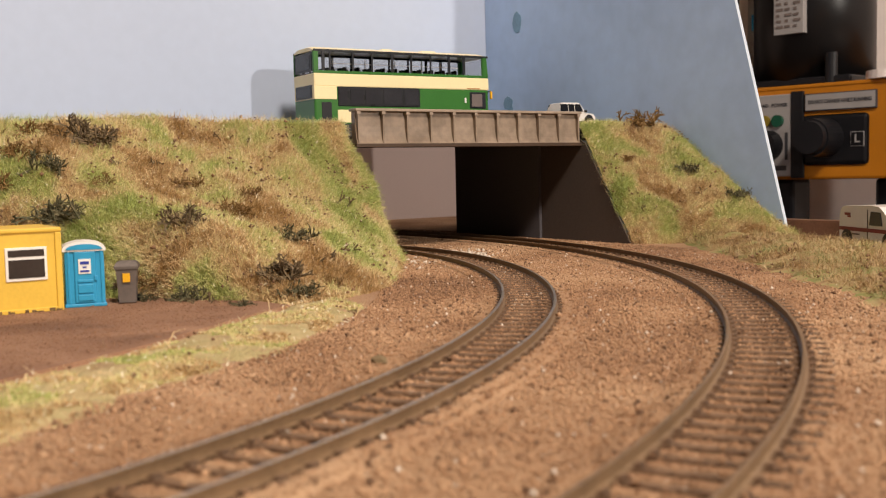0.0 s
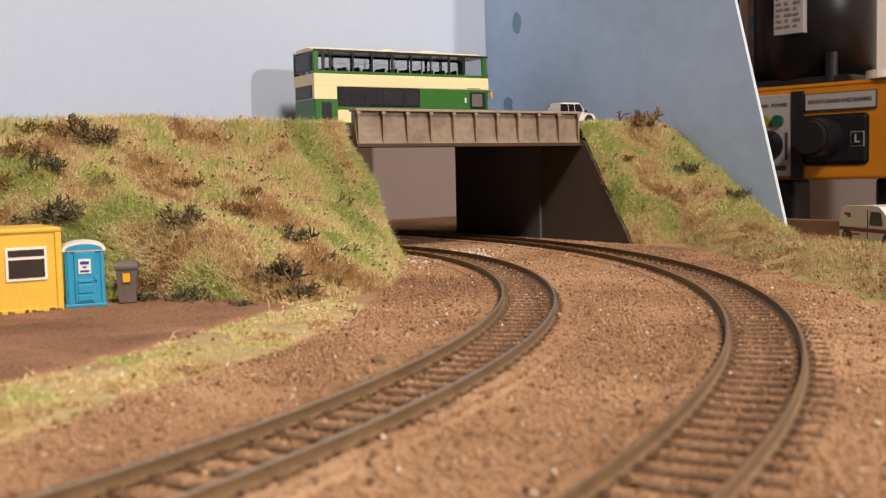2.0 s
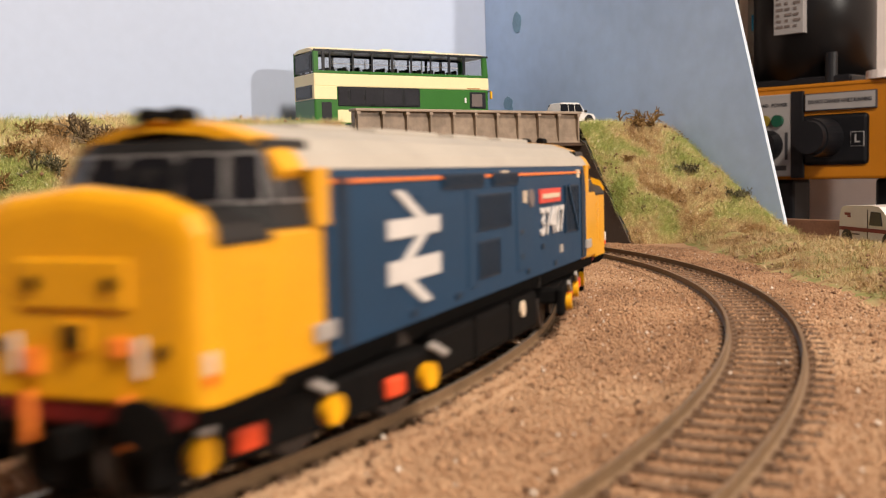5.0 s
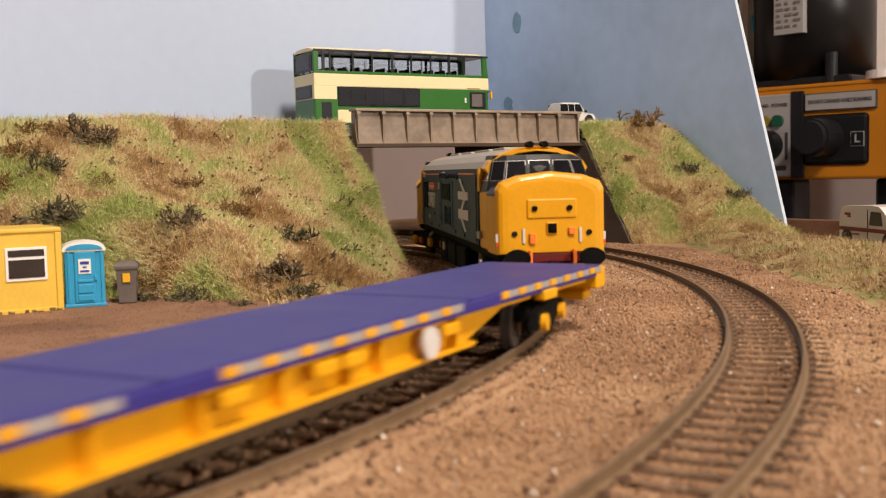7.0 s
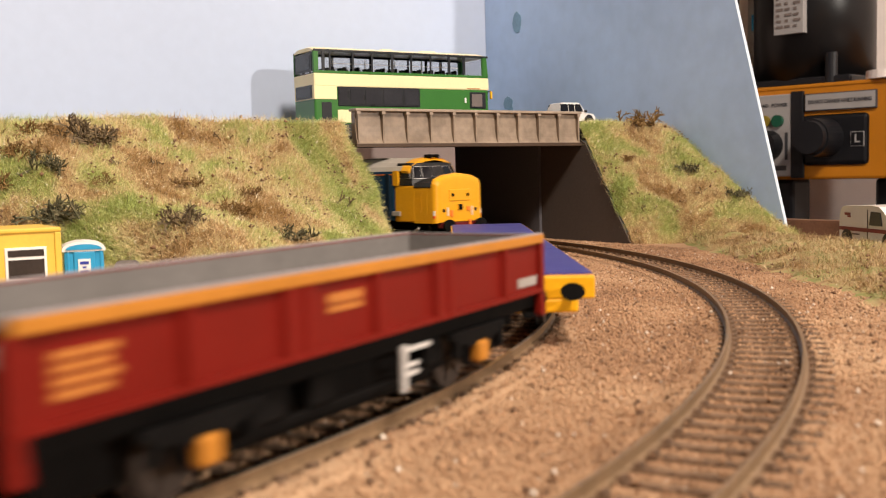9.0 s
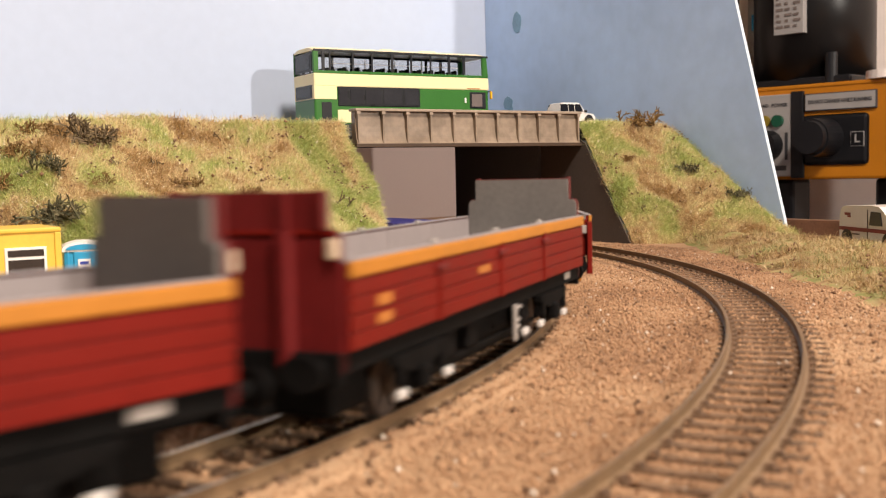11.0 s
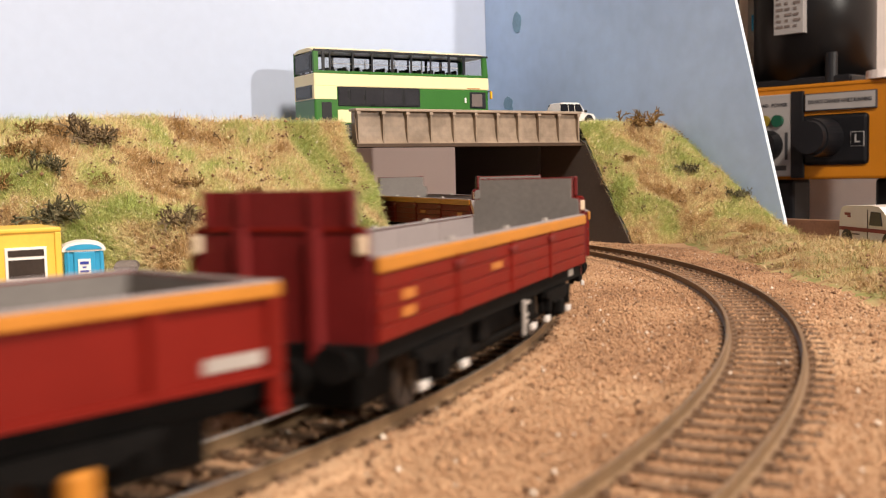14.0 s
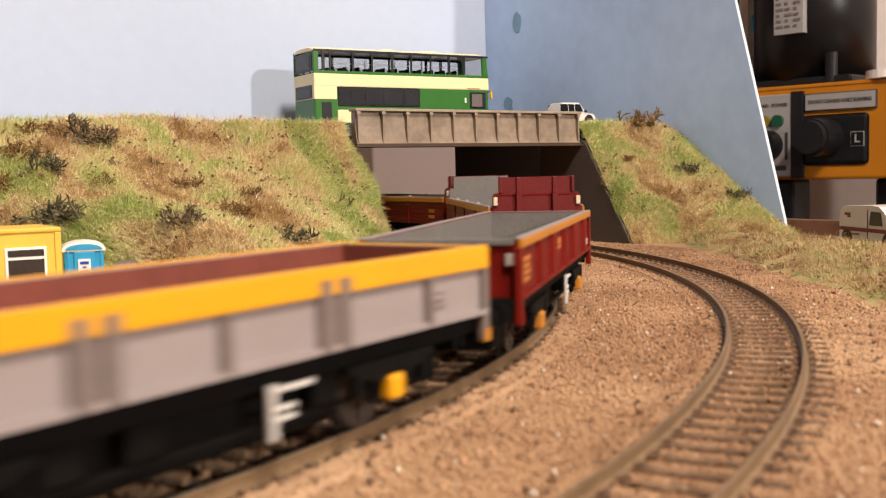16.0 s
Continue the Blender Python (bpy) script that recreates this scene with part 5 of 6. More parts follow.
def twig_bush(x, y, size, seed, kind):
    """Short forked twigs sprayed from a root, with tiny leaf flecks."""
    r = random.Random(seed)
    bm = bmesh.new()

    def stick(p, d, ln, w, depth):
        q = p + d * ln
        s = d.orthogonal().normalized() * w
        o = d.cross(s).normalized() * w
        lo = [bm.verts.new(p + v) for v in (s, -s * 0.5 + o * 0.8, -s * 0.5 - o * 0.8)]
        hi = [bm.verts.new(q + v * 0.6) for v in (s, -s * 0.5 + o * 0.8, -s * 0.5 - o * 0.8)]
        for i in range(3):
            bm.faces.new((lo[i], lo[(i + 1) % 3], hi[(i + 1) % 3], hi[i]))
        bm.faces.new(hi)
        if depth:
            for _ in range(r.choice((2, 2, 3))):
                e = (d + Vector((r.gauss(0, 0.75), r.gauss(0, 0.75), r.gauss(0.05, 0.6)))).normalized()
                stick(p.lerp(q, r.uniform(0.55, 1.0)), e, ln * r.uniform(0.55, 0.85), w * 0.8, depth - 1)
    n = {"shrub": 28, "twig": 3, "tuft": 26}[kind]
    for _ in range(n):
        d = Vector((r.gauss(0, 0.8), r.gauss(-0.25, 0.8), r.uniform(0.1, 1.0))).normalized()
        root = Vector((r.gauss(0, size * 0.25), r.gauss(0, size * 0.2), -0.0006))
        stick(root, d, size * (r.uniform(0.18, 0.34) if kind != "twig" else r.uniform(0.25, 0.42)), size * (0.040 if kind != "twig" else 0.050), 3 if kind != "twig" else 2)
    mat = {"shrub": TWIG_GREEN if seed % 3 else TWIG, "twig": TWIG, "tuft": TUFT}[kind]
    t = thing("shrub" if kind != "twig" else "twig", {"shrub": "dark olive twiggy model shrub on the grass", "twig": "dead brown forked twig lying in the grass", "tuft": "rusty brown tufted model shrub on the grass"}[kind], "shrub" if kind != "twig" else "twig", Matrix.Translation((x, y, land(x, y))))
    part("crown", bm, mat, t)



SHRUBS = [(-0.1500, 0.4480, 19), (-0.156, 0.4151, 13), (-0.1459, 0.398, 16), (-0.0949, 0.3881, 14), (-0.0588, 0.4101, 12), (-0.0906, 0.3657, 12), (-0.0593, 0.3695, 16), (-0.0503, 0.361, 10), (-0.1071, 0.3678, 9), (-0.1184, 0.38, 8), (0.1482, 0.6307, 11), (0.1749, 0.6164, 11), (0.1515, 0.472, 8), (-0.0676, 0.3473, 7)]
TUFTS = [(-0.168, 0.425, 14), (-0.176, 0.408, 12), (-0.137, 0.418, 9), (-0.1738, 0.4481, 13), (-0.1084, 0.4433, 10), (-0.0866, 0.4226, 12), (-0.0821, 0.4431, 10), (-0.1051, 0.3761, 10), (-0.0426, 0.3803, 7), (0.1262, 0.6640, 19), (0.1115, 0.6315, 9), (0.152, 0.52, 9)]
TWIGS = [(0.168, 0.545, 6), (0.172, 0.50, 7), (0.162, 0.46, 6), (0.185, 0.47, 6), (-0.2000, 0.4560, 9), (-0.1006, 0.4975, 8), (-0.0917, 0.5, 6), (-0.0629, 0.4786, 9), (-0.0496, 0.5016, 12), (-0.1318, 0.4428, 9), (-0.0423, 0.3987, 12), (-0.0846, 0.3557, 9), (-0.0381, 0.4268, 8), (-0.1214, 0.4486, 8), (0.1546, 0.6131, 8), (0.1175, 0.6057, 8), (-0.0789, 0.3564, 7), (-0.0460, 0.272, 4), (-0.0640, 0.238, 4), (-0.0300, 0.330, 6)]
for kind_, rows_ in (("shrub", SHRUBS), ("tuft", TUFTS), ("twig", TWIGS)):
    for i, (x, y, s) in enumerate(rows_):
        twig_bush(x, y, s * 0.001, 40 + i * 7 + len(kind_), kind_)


def ground_debris():
    bm = bmesh.new()
    bmesh.ops.create_icosphere(bm, subdivisions=1, radius=0.0016)
    for v in bm.verts:
        v.co = Vector((v.co.x * 1.4, v.co.y, v.co.z * 0.8)) * (1 + 0.35 * nz(v.co.x, v.co.y, v.co.z, 900))
    ob = part("clod", bm, TWIG, None, "dark brown clod lying by the track")
    ob.matrix_world = pose(-0.0152, 0.2384, GROUND + 0.0009)
    tagged(ob, category="clod")


ground_debris()

# ---- site huts ----
HUTYELLOW = surface("hut_yellow", (0.72, 0.46, 0.06), 0.5, vary=0.07, scale=60)
GRIME = surface("hut_grime", (0.16, 0.10, 0.04), 0.8, vary=0.3)
WINWHITE = surface("window_white", (0.78, 0.75, 0.70), 0.5, vary=0.04)
TOILETBLUE = surface("toilet_blue", (0.035, 0.30, 0.52), 0.4, vary=0.08, scale=90)
BINGREY = surface("bin_grey", (0.135, 0.11, 0.095), 0.55, vary=0.12, scale=120)
STICKER = surface("sticker_orange", (0.80, 0.42, 0.02), 0.5, vary=0.1)
INK = surface("sticker_ink", (0.03, 0.05, 0.30), 0.5)
DARKROOM = surface("hut_window_glass", (0.045, 0.035, 0.03), 0.15, vary=0.15)


def build_cabin():
    t = thing("site_cabin", "yellow portable site cabin with a white-framed window", "cabin", BOARD @ pose(0.0814, 0.359, GROUND + 0.0009))
    wall = part("wall", boxed(-0.062, 0, 0, 0.030, 0.0005, 0.0272, 0.0008), HUTYELLOW, t)
    part("roof", boxed(-0.0625, 0.0006, -0.0007, 0.0306, 0.0262, 0.0278, 0.0005), HUTYELLOW, t, "thin overhanging yellow roof")
    part("corner_post", boxed(-0.0016, 0.0005, -0.0006, 0.0006, 0.0003, 0.0262, 0.0003), HUTYELLOW, t)
    part("skirt", boxed(-0.062, 0.0005, -0.0005, 0.0004, 0.0, 0.0014, 0.0002), HUTYELLOW, t)
    for x, w in ((-0.0108, 0.0118), (-0.046, 0.0118)):
        win = part("window", boxed(x - w / 2 - 0.0006, x + w / 2 + 0.0006, -0.0006, 0.0004, 0.0106, 0.0216, 0.0002), WINWHITE, t, "white window frame")
        part("pane", boxed(x - w / 2 + 0.0003, x + w / 2 - 0.0003, -0.0008, 0.0, 0.0116, 0.0176), DARKROOM, win, "dark brown glass")
        part("pane", boxed(x - w / 2 + 0.0003, x + w / 2 - 0.0003, -0.0008, 0.0, 0.0186, 0.0208), DARKROOM, win, "dark brown glass")
    bm = bmesh.new()
    r = random.Random(3)
    for _ in range(26):
        x = -0.060 + r.random() * 0.060
        box(bm, x, x + r.uniform(0.0004, 0.0022), -0.0006, -0.0003, 0.0001, r.uniform(0.0004, 0.0012))
    part("grime", bm, GRIME, wall, "brown grime along the foot")


build_cabin()


def build_toilet():
    t = thing("portable_toilet", "bright blue portable toilet with a domed white roof", "toilet", pose(-0.1278, 0.3500, GROUND + 0.0009, 0, 0, 21))
    W, D, H = 0.0128, 0.0125, 0.0198
    body = part("body", boxed(0, W, 0, D, 0.0006, H, 0.0005), TOILETBLUE, t)
    part("base", boxed(-0.0004, W + 0.0004, -0.0004, D + 0.0004, 0, 0.0012, 0.0003), TOILETBLUE, t)
    arc = [(W / 2 + (W / 2 + 0.0006) * math.cos(a), H + 0.0026 * math.sin(a)) for a in np.linspace(math.pi, 0, 11)]
    part("roof", prism(bmesh.new(), [(arc[0][0], H - 0.0008)] + arc + [(arc[-1][0], H - 0.0008)], -D - 0.0006, 0.0006, pose(0, 0, 0, 90, 0, 0)), WINWHITE, t, "domed white roof")
    part("gable", prism(bmesh.new(), [(W / 2 + (W / 2 - 0.0004) * math.cos(a), H - 0.0002 + 0.0019 * math.sin(a)) for a in np.linspace(math.pi, 0, 9)], 0.0007, 0.0010, pose(0, 0, 0, 90, 0, 0)), TOILETBLUE, t)
    door = part("door", boxed(0.0030, 0.0100, -0.0005, 0.0002, 0.0014, 0.0190, 0.0004), TOILETBLUE, body)
    for z0, z1 in ((0.0022, 0.0042), (0.0048, 0.0078), (0.0084, 0.0094)):
        part("door_panel", boxed(0.0040, 0.0090, -0.0009, -0.0002, z0, z1, 0.0002), TOILETBLUE, door)
    for x in (0.0008, 0.0115):
        part("rib", boxed(x, x + 0.0008, -0.0004, 0.0002, 0.0014, 0.0192, 0.0002), TOILETBLUE, body)
    part("handle", boxed(0.0093, 0.0104, -0.0011, -0.0003, 0.0090, 0.0106, 0.0002), TOILETBLUE, door)
    sign = part("notice", boxed(0.0044, 0.0084, -0.0008, -0.0004, 0.0114, 0.0164), WINWHITE, door, "white notice with blue bars")
    part("notice_bar", boxed(0.0050, 0.0078, -0.0010, -0.0007, 0.0146, 0.0156), INK, sign)
    part("notice_bar", boxed(0.0058, 0.0070, -0.0010, -0.0007, 0.0134, 0.0139), INK, sign)
    part("notice_bar", boxed(0.0049, 0.0079, -0.0010, -0.0007, 0.0120, 0.0126), INK, sign)


build_toilet()


def build_bin():
    t = thing("wheelie_bin", "grey-brown wheeled bin with an orange sticker", "bin", pose(-0.1104, 0.3620, GROUND + 0.0009, 0, 0, 12))
    def ringz(w, d, z):
        return [(-w, -d, z), (w, -d, z), (w, d, z), (-w, d, z)]
    part("body", loft(bmesh.new(), [ringz(0.0029, 0.0031, 0.0004), ringz(0.0031, 0.0034, 0.006), ringz(0.0036, 0.0040, 0.0122)]), BINGREY, t)
    part("lid", loft(bmesh.new(), [ringz(0.0040, 0.0044, 0.0121), ringz(0.0040, 0.0044, 0.0130), ringz(0.0034, 0.0036, 0.0143), ringz(0.0026, 0.0028, 0.0147)]), BINGREY, t, "sloping grey lid")
    part("sticker", boxed(-0.0012, 0.0012, -0.0042, -0.0036, 0.0076, 0.0106), STICKER, t, "orange sticker")
    for s in (-1, 1):
        part("wheel", cyl(bmesh.new(), (s * 0.0033, 0.0026, 0.0013), "x", 0.0013, 0.0008, 12), BLACK, t)


build_bin()

# ---- double-decker bus ----
BUSGREEN = surface("bus_green", (0.035, 0.15, 0.022), 0.3, vary=0.07, scale=40, coat=0.2)
BUSCREAM = surface("bus_cream", (0.88, 0.74, 0.42), 0.35, vary=0.04, scale=40, coat=0.2)
BUSBLACK = surface("bus_black", (0.015, 0.015, 0.017), 0.3, vary=0.2)
SEAT = surface("bus_seat", (0.03, 0.03, 0.035), 0.7, vary=0.2)
BUSGLASS = surface("bus_window", (0.035, 0.035, 0.040), 0.12, vary=0.15, bump=0)
CLEAR = bpy.data.materials.new("clear_glazing")
CLEAR.use_nodes = True
CLEAR.node_tree.nodes["Principled BSDF"].inputs["Transmission Weight"].default_value = 1.0
CLEAR.node_tree.nodes["Principled BSDF"].inputs["Roughness"].default_value = 0.02
CLEAR.node_tree.nodes["Principled BSDF"].inputs["IOR"].default_value = 1.06


def build_bus():
    """Along x from the rear at 0 to the front, near side at y = 0."""
    t = thing("double_decker_bus", "green and cream double-decker bus parked on the bridge road", "bus", BOARD @ pose(0.3031, 0.615, ROAD_Z, 0, 0, -1.5) @ Matrix.Scale(0.972, 4))
    L, W = 0.1400, 0.0330
    low = part("lower_body", boxed(0, L, 0, W, 0.0040, 0.0322, 0.0012), BUSGREEN, t, "green lower body")
    mid = part("cream_band", boxed(-0.0002, L + 0.0004, -0.0002, W + 0.0002, 0.0319, 0.0408, 0.0008), BUSCREAM, t, "cream middle band")
    part("cream_panel", boxed(-0.0003, 0.0165, -0.0003, W * 0.98, 0.0234, 0.0322, 0.0003), BUSCREAM, low)
    part("cream_panel", boxed(0.0168, 0.0300, -0.0003, 0.001, 0.0078, 0.0165, 0.0003), BUSCREAM, low)
    part("engine_grille", boxed(0.0050, 0.0125, -0.0003, 0.001, 0.0085, 0.0215, 0.0003), BUSBLACK, low, "dark engine grille")
    roof = [(y, 0.0566 + 0.0026 * (1 - abs(2 * y / W - 1) ** 3.2)) for y in np.linspace(0, W, 13)]
    part("roof", loft(bmesh.new(), [[(x, y, z - (0.0010 if x in (0.0, L) else 0)) for y, z in roof] for x in (0.0, 0.003, L - 0.006, L)]), BUSCREAM, t, "cream domed roof")
    for x, w in ((0.062, 0.004), (0.096, 0.006)):
        part("roof_vent", boxed(x - w, x + w, 0.011, 0.022, 0.0588, 0.0600, 0.0004), BUSCREAM, t)
    part("upper_floor", boxed(0.001, L - 0.001, 0.001, W - 0.001, 0.0405, 0.0414), SEAT, t)
    # upper deck: rails, pillars and clear panes
    for y in (0.0004, W - 0.0004):
        part("window_rail", boxed(0, L, y - 0.0004, y + 0.0004, 0.0407, 0.0426, 0.0001), BUSGREEN, t)
        part("window_rail", boxed(0, L, y - 0.0004, y + 0.0004, 0.0552, 0.0568, 0.0001), BUSBLACK, t)
        edges = (0.0, 0.0060, 0.0115, 0.0285, 0.0435, 0.0590, 0.0745, 0.0905, 0.1055, 0.1180, 0.1345)
        for i, x in enumerate(edges):
            w = (0.0034, 0.0022, 0.0012, 0.0016, 0.0012, 0.0018, 0.0014, 0.0012, 0.0018, 0.0022, 0.0016)[i]
            part("pillar", boxed(x, x + w, y - 0.0004, y + 0.0004, 0.0428, 0.0552), BUSGREEN if i in (0, 10) else BUSBLACK, t)
        for a, b in zip(edges[1:], edges[2:]):
            part("pane", boxed(a + 0.0020, b, y - 0.0001, y + 0.0001, 0.0428, 0.0552), CLEAR, t, "clear window pane")
        part("front_quarter", prism(bmesh.new(), [(0.1352, 0.0412), (0.1400, 0.0412), (0.1385, 0.0568), (0.1352, 0.0568)], -0.0004, 0.0004, pose(0, y, 0, 90, 0, 0)), BUSGREEN, t)
        part("hand_rail", boxed(0.013, 0.115, y + (0.0012 if y < 0.01 else -0.0012) - 0.0002, y + (0.0012 if y < 0.01 else -0.0012) + 0.0002, 0.0474, 0.0478), WINWHITE, t)
    back = part("rear_window", boxed(-0.0004, 0.0008, 0.0028, W - 0.0028, 0.0420, 0.0548, 0.0005), BUSBLACK, t, "black-framed rear window")
    part("pane", boxed(-0.0006, 0.0, 0.0058, W - 0.0058, 0.0438, 0.0534), BUSGLASS, back)
    back = part("rear_window", boxed(-0.0005, 0.0008, 0.0028, W - 0.0028, 0.0240, 0.0332, 0.0005), BUSBLACK, t, "black-framed lower rear window")
    part("pane", boxed(-0.0007, 0.0, 0.0050, W - 0.0050, 0.0256, 0.0316), BUSGLASS, back)
    for y in (0.0002, W - 0.0002):
        part("rear_pillar", boxed(-0.0002, 0.0010, y - 0.0002 + (0.0010 if y < 0.01 else -0.0010), y + 0.0018 if y < 0.01 else y, 0.0412, 0.0558), BUSGREEN, t)
    part("front_screen", boxed(L - 0.0010, L + 0.0002, 0.0020, W - 0.0020, 0.0420, 0.0548, 0.0004), CLEAR, t)
    # upper seats
    for i in range(11):
        x = 0.014 + i * 0.0098
        for y in (0.0040, 0.0115, 0.0215, 0.0290):
            part("seat", boxed(x, x + 0.0016, y - 0.0028, y + 0.0028, 0.0414, 0.0456, 0.0006), SEAT, t)
    for x in (0.022, 0.047, 0.071, 0.093, 0.109):
        part("grab_pole", cyl(bmesh.new(), (x, 0.0165, 0.0470), "z", 0.0004, 0.0116, 8), WINWHITE, t)
    # lower deck glazing
    for y0, y1 in ((-0.0005, 0.0010), (W - 0.0010, W + 0.0005)):
        win = part("window_band", boxed(0.0172, 0.0815, y0, y1, 0.0188, 0.0322, 0.0006), BUSBLACK, t, "black lower window band")
        for a, b in ((0.0185, 0.0240), (0.0265, 0.0365), (0.0380, 0.0500), (0.0520, 0.0665), (0.0690, 0.0795)):
            part("pane", boxed(a, b, y0 - 0.0002, y1 + 0.0002, 0.0204, 0.0306), BUSGLASS, win, "dark lower pane")
        drv = part("driver_window", boxed(0.1235, 0.1375, y0, y1, 0.0185, 0.0305, 0.0005), BUSBLACK, t)
        part("pane", boxed(0.1250, 0.1340, y0 - 0.0002, y1 + 0.0002, 0.0200, 0.0290), POSTGREY, drv, "grey driver's window")
        part("crest", boxed(0.1190, 0.1205, y0 - 0.0001, y1 + 0.0001, 0.0225, 0.0262, 0.0003), WINWHITE, low)
        part("lettering_bar", boxed(0.1215, 0.1325, y0 + 0.00015, y1 - 0.00015, 0.0326, 0.0333), RIM, mid)
    part("windscreen", boxed(L - 0.0008, L + 0.0008, 0.0015, W - 0.0015, 0.0120, 0.0318, 0.0006), BUSGLASS, t, "dark front screen")
    mir = part("mirror", boxed(L - 0.0005, L + 0.0010, -0.0040, -0.0022, 0.0255, 0.0310, 0.0004), STICKER, t, "yellow-backed mirror")
    part("mirror_arm", boxed(L - 0.0004, L + 0.0004, -0.0026, 0.0006, 0.0306, 0.0314), BUSBLACK, mir)
    for x in (0.030, 0.108):
        for y in (0.0018, W - 0.0018):
            w = part("wheel", cyl(bmesh.new(), (x, y, 0.0064), "y", 0.0064, 0.0036, 20), BUSBLACK, t)
            part("hub", cyl(bmesh.new(), (x, y, 0.0064), "y", 0.0030, 0.0040, 14), PALE, w)


build_bus()

CARWHITE = surface("car_white", (0.68, 0.65, 0.62), 0.3, vary=0.04, coat=0.3)


def build_car():
    t = thing("estate_car", "small white off-road car parked at the end of the bridge", "car", BOARD @ pose(0.4478, 0.532, ROAD_Z, 0, 0, -4) @ Matrix.Diagonal((0.86, 1.0, 1.10, 1)))
    side = [(-0.0165, 0.0030), (-0.0165, 0.0088), (-0.0140, 0.0096), (0.0060, 0.0094), (0.0150, 0.0086), (0.0168, 0.0070), (0.0168, 0.0030)]
    part("body", prism(bmesh.new(), side, -0.0080, 0.0080, pose(0, 0, 0, 90, 0, 0)), CARWHITE, t)
    def ringz(x0, x1, w, z):
        return [(x0, -w, z), (x1, -w, z), (x1, w, z), (x0, w, z)]
    part("cabin", loft(bmesh.new(), [ringz(-0.0160, 0.0085, 0.0078, 0.0092), ringz(-0.0135, 0.0035, 0.0066, 0.0148), ringz(-0.0120, 0.0022, 0.0058, 0.0153)]), CARWHITE, t)
    for s in (-1, 1):
        for a, b in ((-0.0154, -0.0082), (-0.0073, -0.0024), (-0.0015, 0.0040)):
            bm = bmesh.new()
            q = [(a, s * 0.0079, 0.0099), (b + (0.0018 if b > 0 else 0), s * 0.0079, 0.0099), (b - (0.0008 if b > 0 else 0), s * 0.0069, 0.0143), (a + (0.0016 if a < -0.012 else 0), s * 0.0069, 0.0143)]
            loft(bm, [[(x, y + s * 0.0003, z) for x, y, z in q], [(x, y - s * 0.0010, z) for x, y, z in q]])
            part("window", bm, PANE, t, "dark side window")
        part("mirror", boxed(0.0065, 0.0080, s * 0.0088 - 0.0008, s * 0.0088 + 0.0008, 0.0094, 0.0108, 0.0003), BUSBLACK, t)
        part("sill", boxed(-0.0165, 0.0168, s * 0.0081 - 0.0003, s * 0.0081 + 0.0003, 0.0026, 0.0044, 0.0002), BUSBLACK, t)
        for x in (-0.0105, 0.0110):
            part("wheel_arch", cyl(bmesh.new(), (x, s * 0.0079, 0.0036), "y", 0.0046, 0.0007, 18), BUSBLACK, t)
            w = part("wheel", cyl(bmesh.new(), (x, s * 0.0076, 0.0034), "y", 0.0034, 0.0026, 18), BUSBLACK, t)
            part("hub", cyl(bmesh.new(), (x, s * 0.0078, 0.0034), "y", 0.0018, 0.0028, 12), PALE, w)


build_car()

VANSTRIPE = surface("van_stripe", (0.20, 0.03, 0.03), 0.4)


def build_van():
    t = thing("delivery_van", "white delivery van with a dark red stripe on the verge", "van", BOARD @ pose(0.4680, 0.3410, GROUND, 0, 0, -116) @ Matrix.Scale(1.03, 4))
    D = 0.026
    side = [(0.0, 0.0026), (0.0, 0.0130), (0.0008, 0.0180), (0.0024, 0.0205), (0.0060, 0.0214), (0.0300, 0.0220), (0.0370, 0.0215), (0.0402, 0.0198), (0.0500, 0.0122), (0.0562, 0.0106), (0.0585, 0.0085), (0.0585, 0.0026)]
    body = part("body", prism(bmesh.new(), side, -D, 0.0, pose(0, 0, 0, 90, 0, 0)), CARWHITE, t, "white van body")
    for y in (-0.0002, D + 0.0002):
        part("stripe", boxed(0.0003, 0.0580, y - 0.0002, y + 0.0002, 0.0092, 0.0110), VANSTRIPE, body, "dark red stripe")
        part("side_window", prism(bmesh.new(), [(0.0290, 0.0126), (0.0400, 0.0126), (0.0385, 0.0190), (0.0304, 0.0192)], -0.0003, 0.0003, pose(0, y, 0, 90, 0, 0)), BUSGLASS, t, "dark cab window")
        part("emblem", boxed(0.0058, 0.0108, y - 0.0002, y + 0.0002, 0.0168, 0.0180), VANSTRIPE, body)
        part("emblem", boxed(0.0084, 0.0110, y - 0.0002, y + 0.0002, 0.0157, 0.0167), VANSTRIPE, body)
        part("lettering_bar", boxed(0.0130, 0.0195, y - 0.0002, y + 0.0002, 0.0074, 0.0081), POSTGREY, body)
        for x in (0.0078, 0.0455):
            part("wheel_arch", cyl(bmesh.new(), (x, y, 0.0046), "y", 0.0052, 0.0006, 20), BUSBLACK, t)
            w = part("wheel", cyl(bmesh.new(), (x, y + (0.0012 if y < 0 else -0.0012), 0.0040), "y", 0.0040, 0.0040, 18), BUSBLACK, t)
            part("hub", cyl(bmesh.new(), (x, y, 0.0040), "y", 0.0020, 0.0020, 12), PALE, w)
        part("door_seam", boxed(0.0270, 0.0272, y - 0.0002, y + 0.0002, 0.0040, 0.0200), POSTGREY, body)
    part("bumper", boxed(0.0580, 0.0594, 0.0, D, 0.0026, 0.0048, 0.0004), BUSBLACK, t)


build_van()

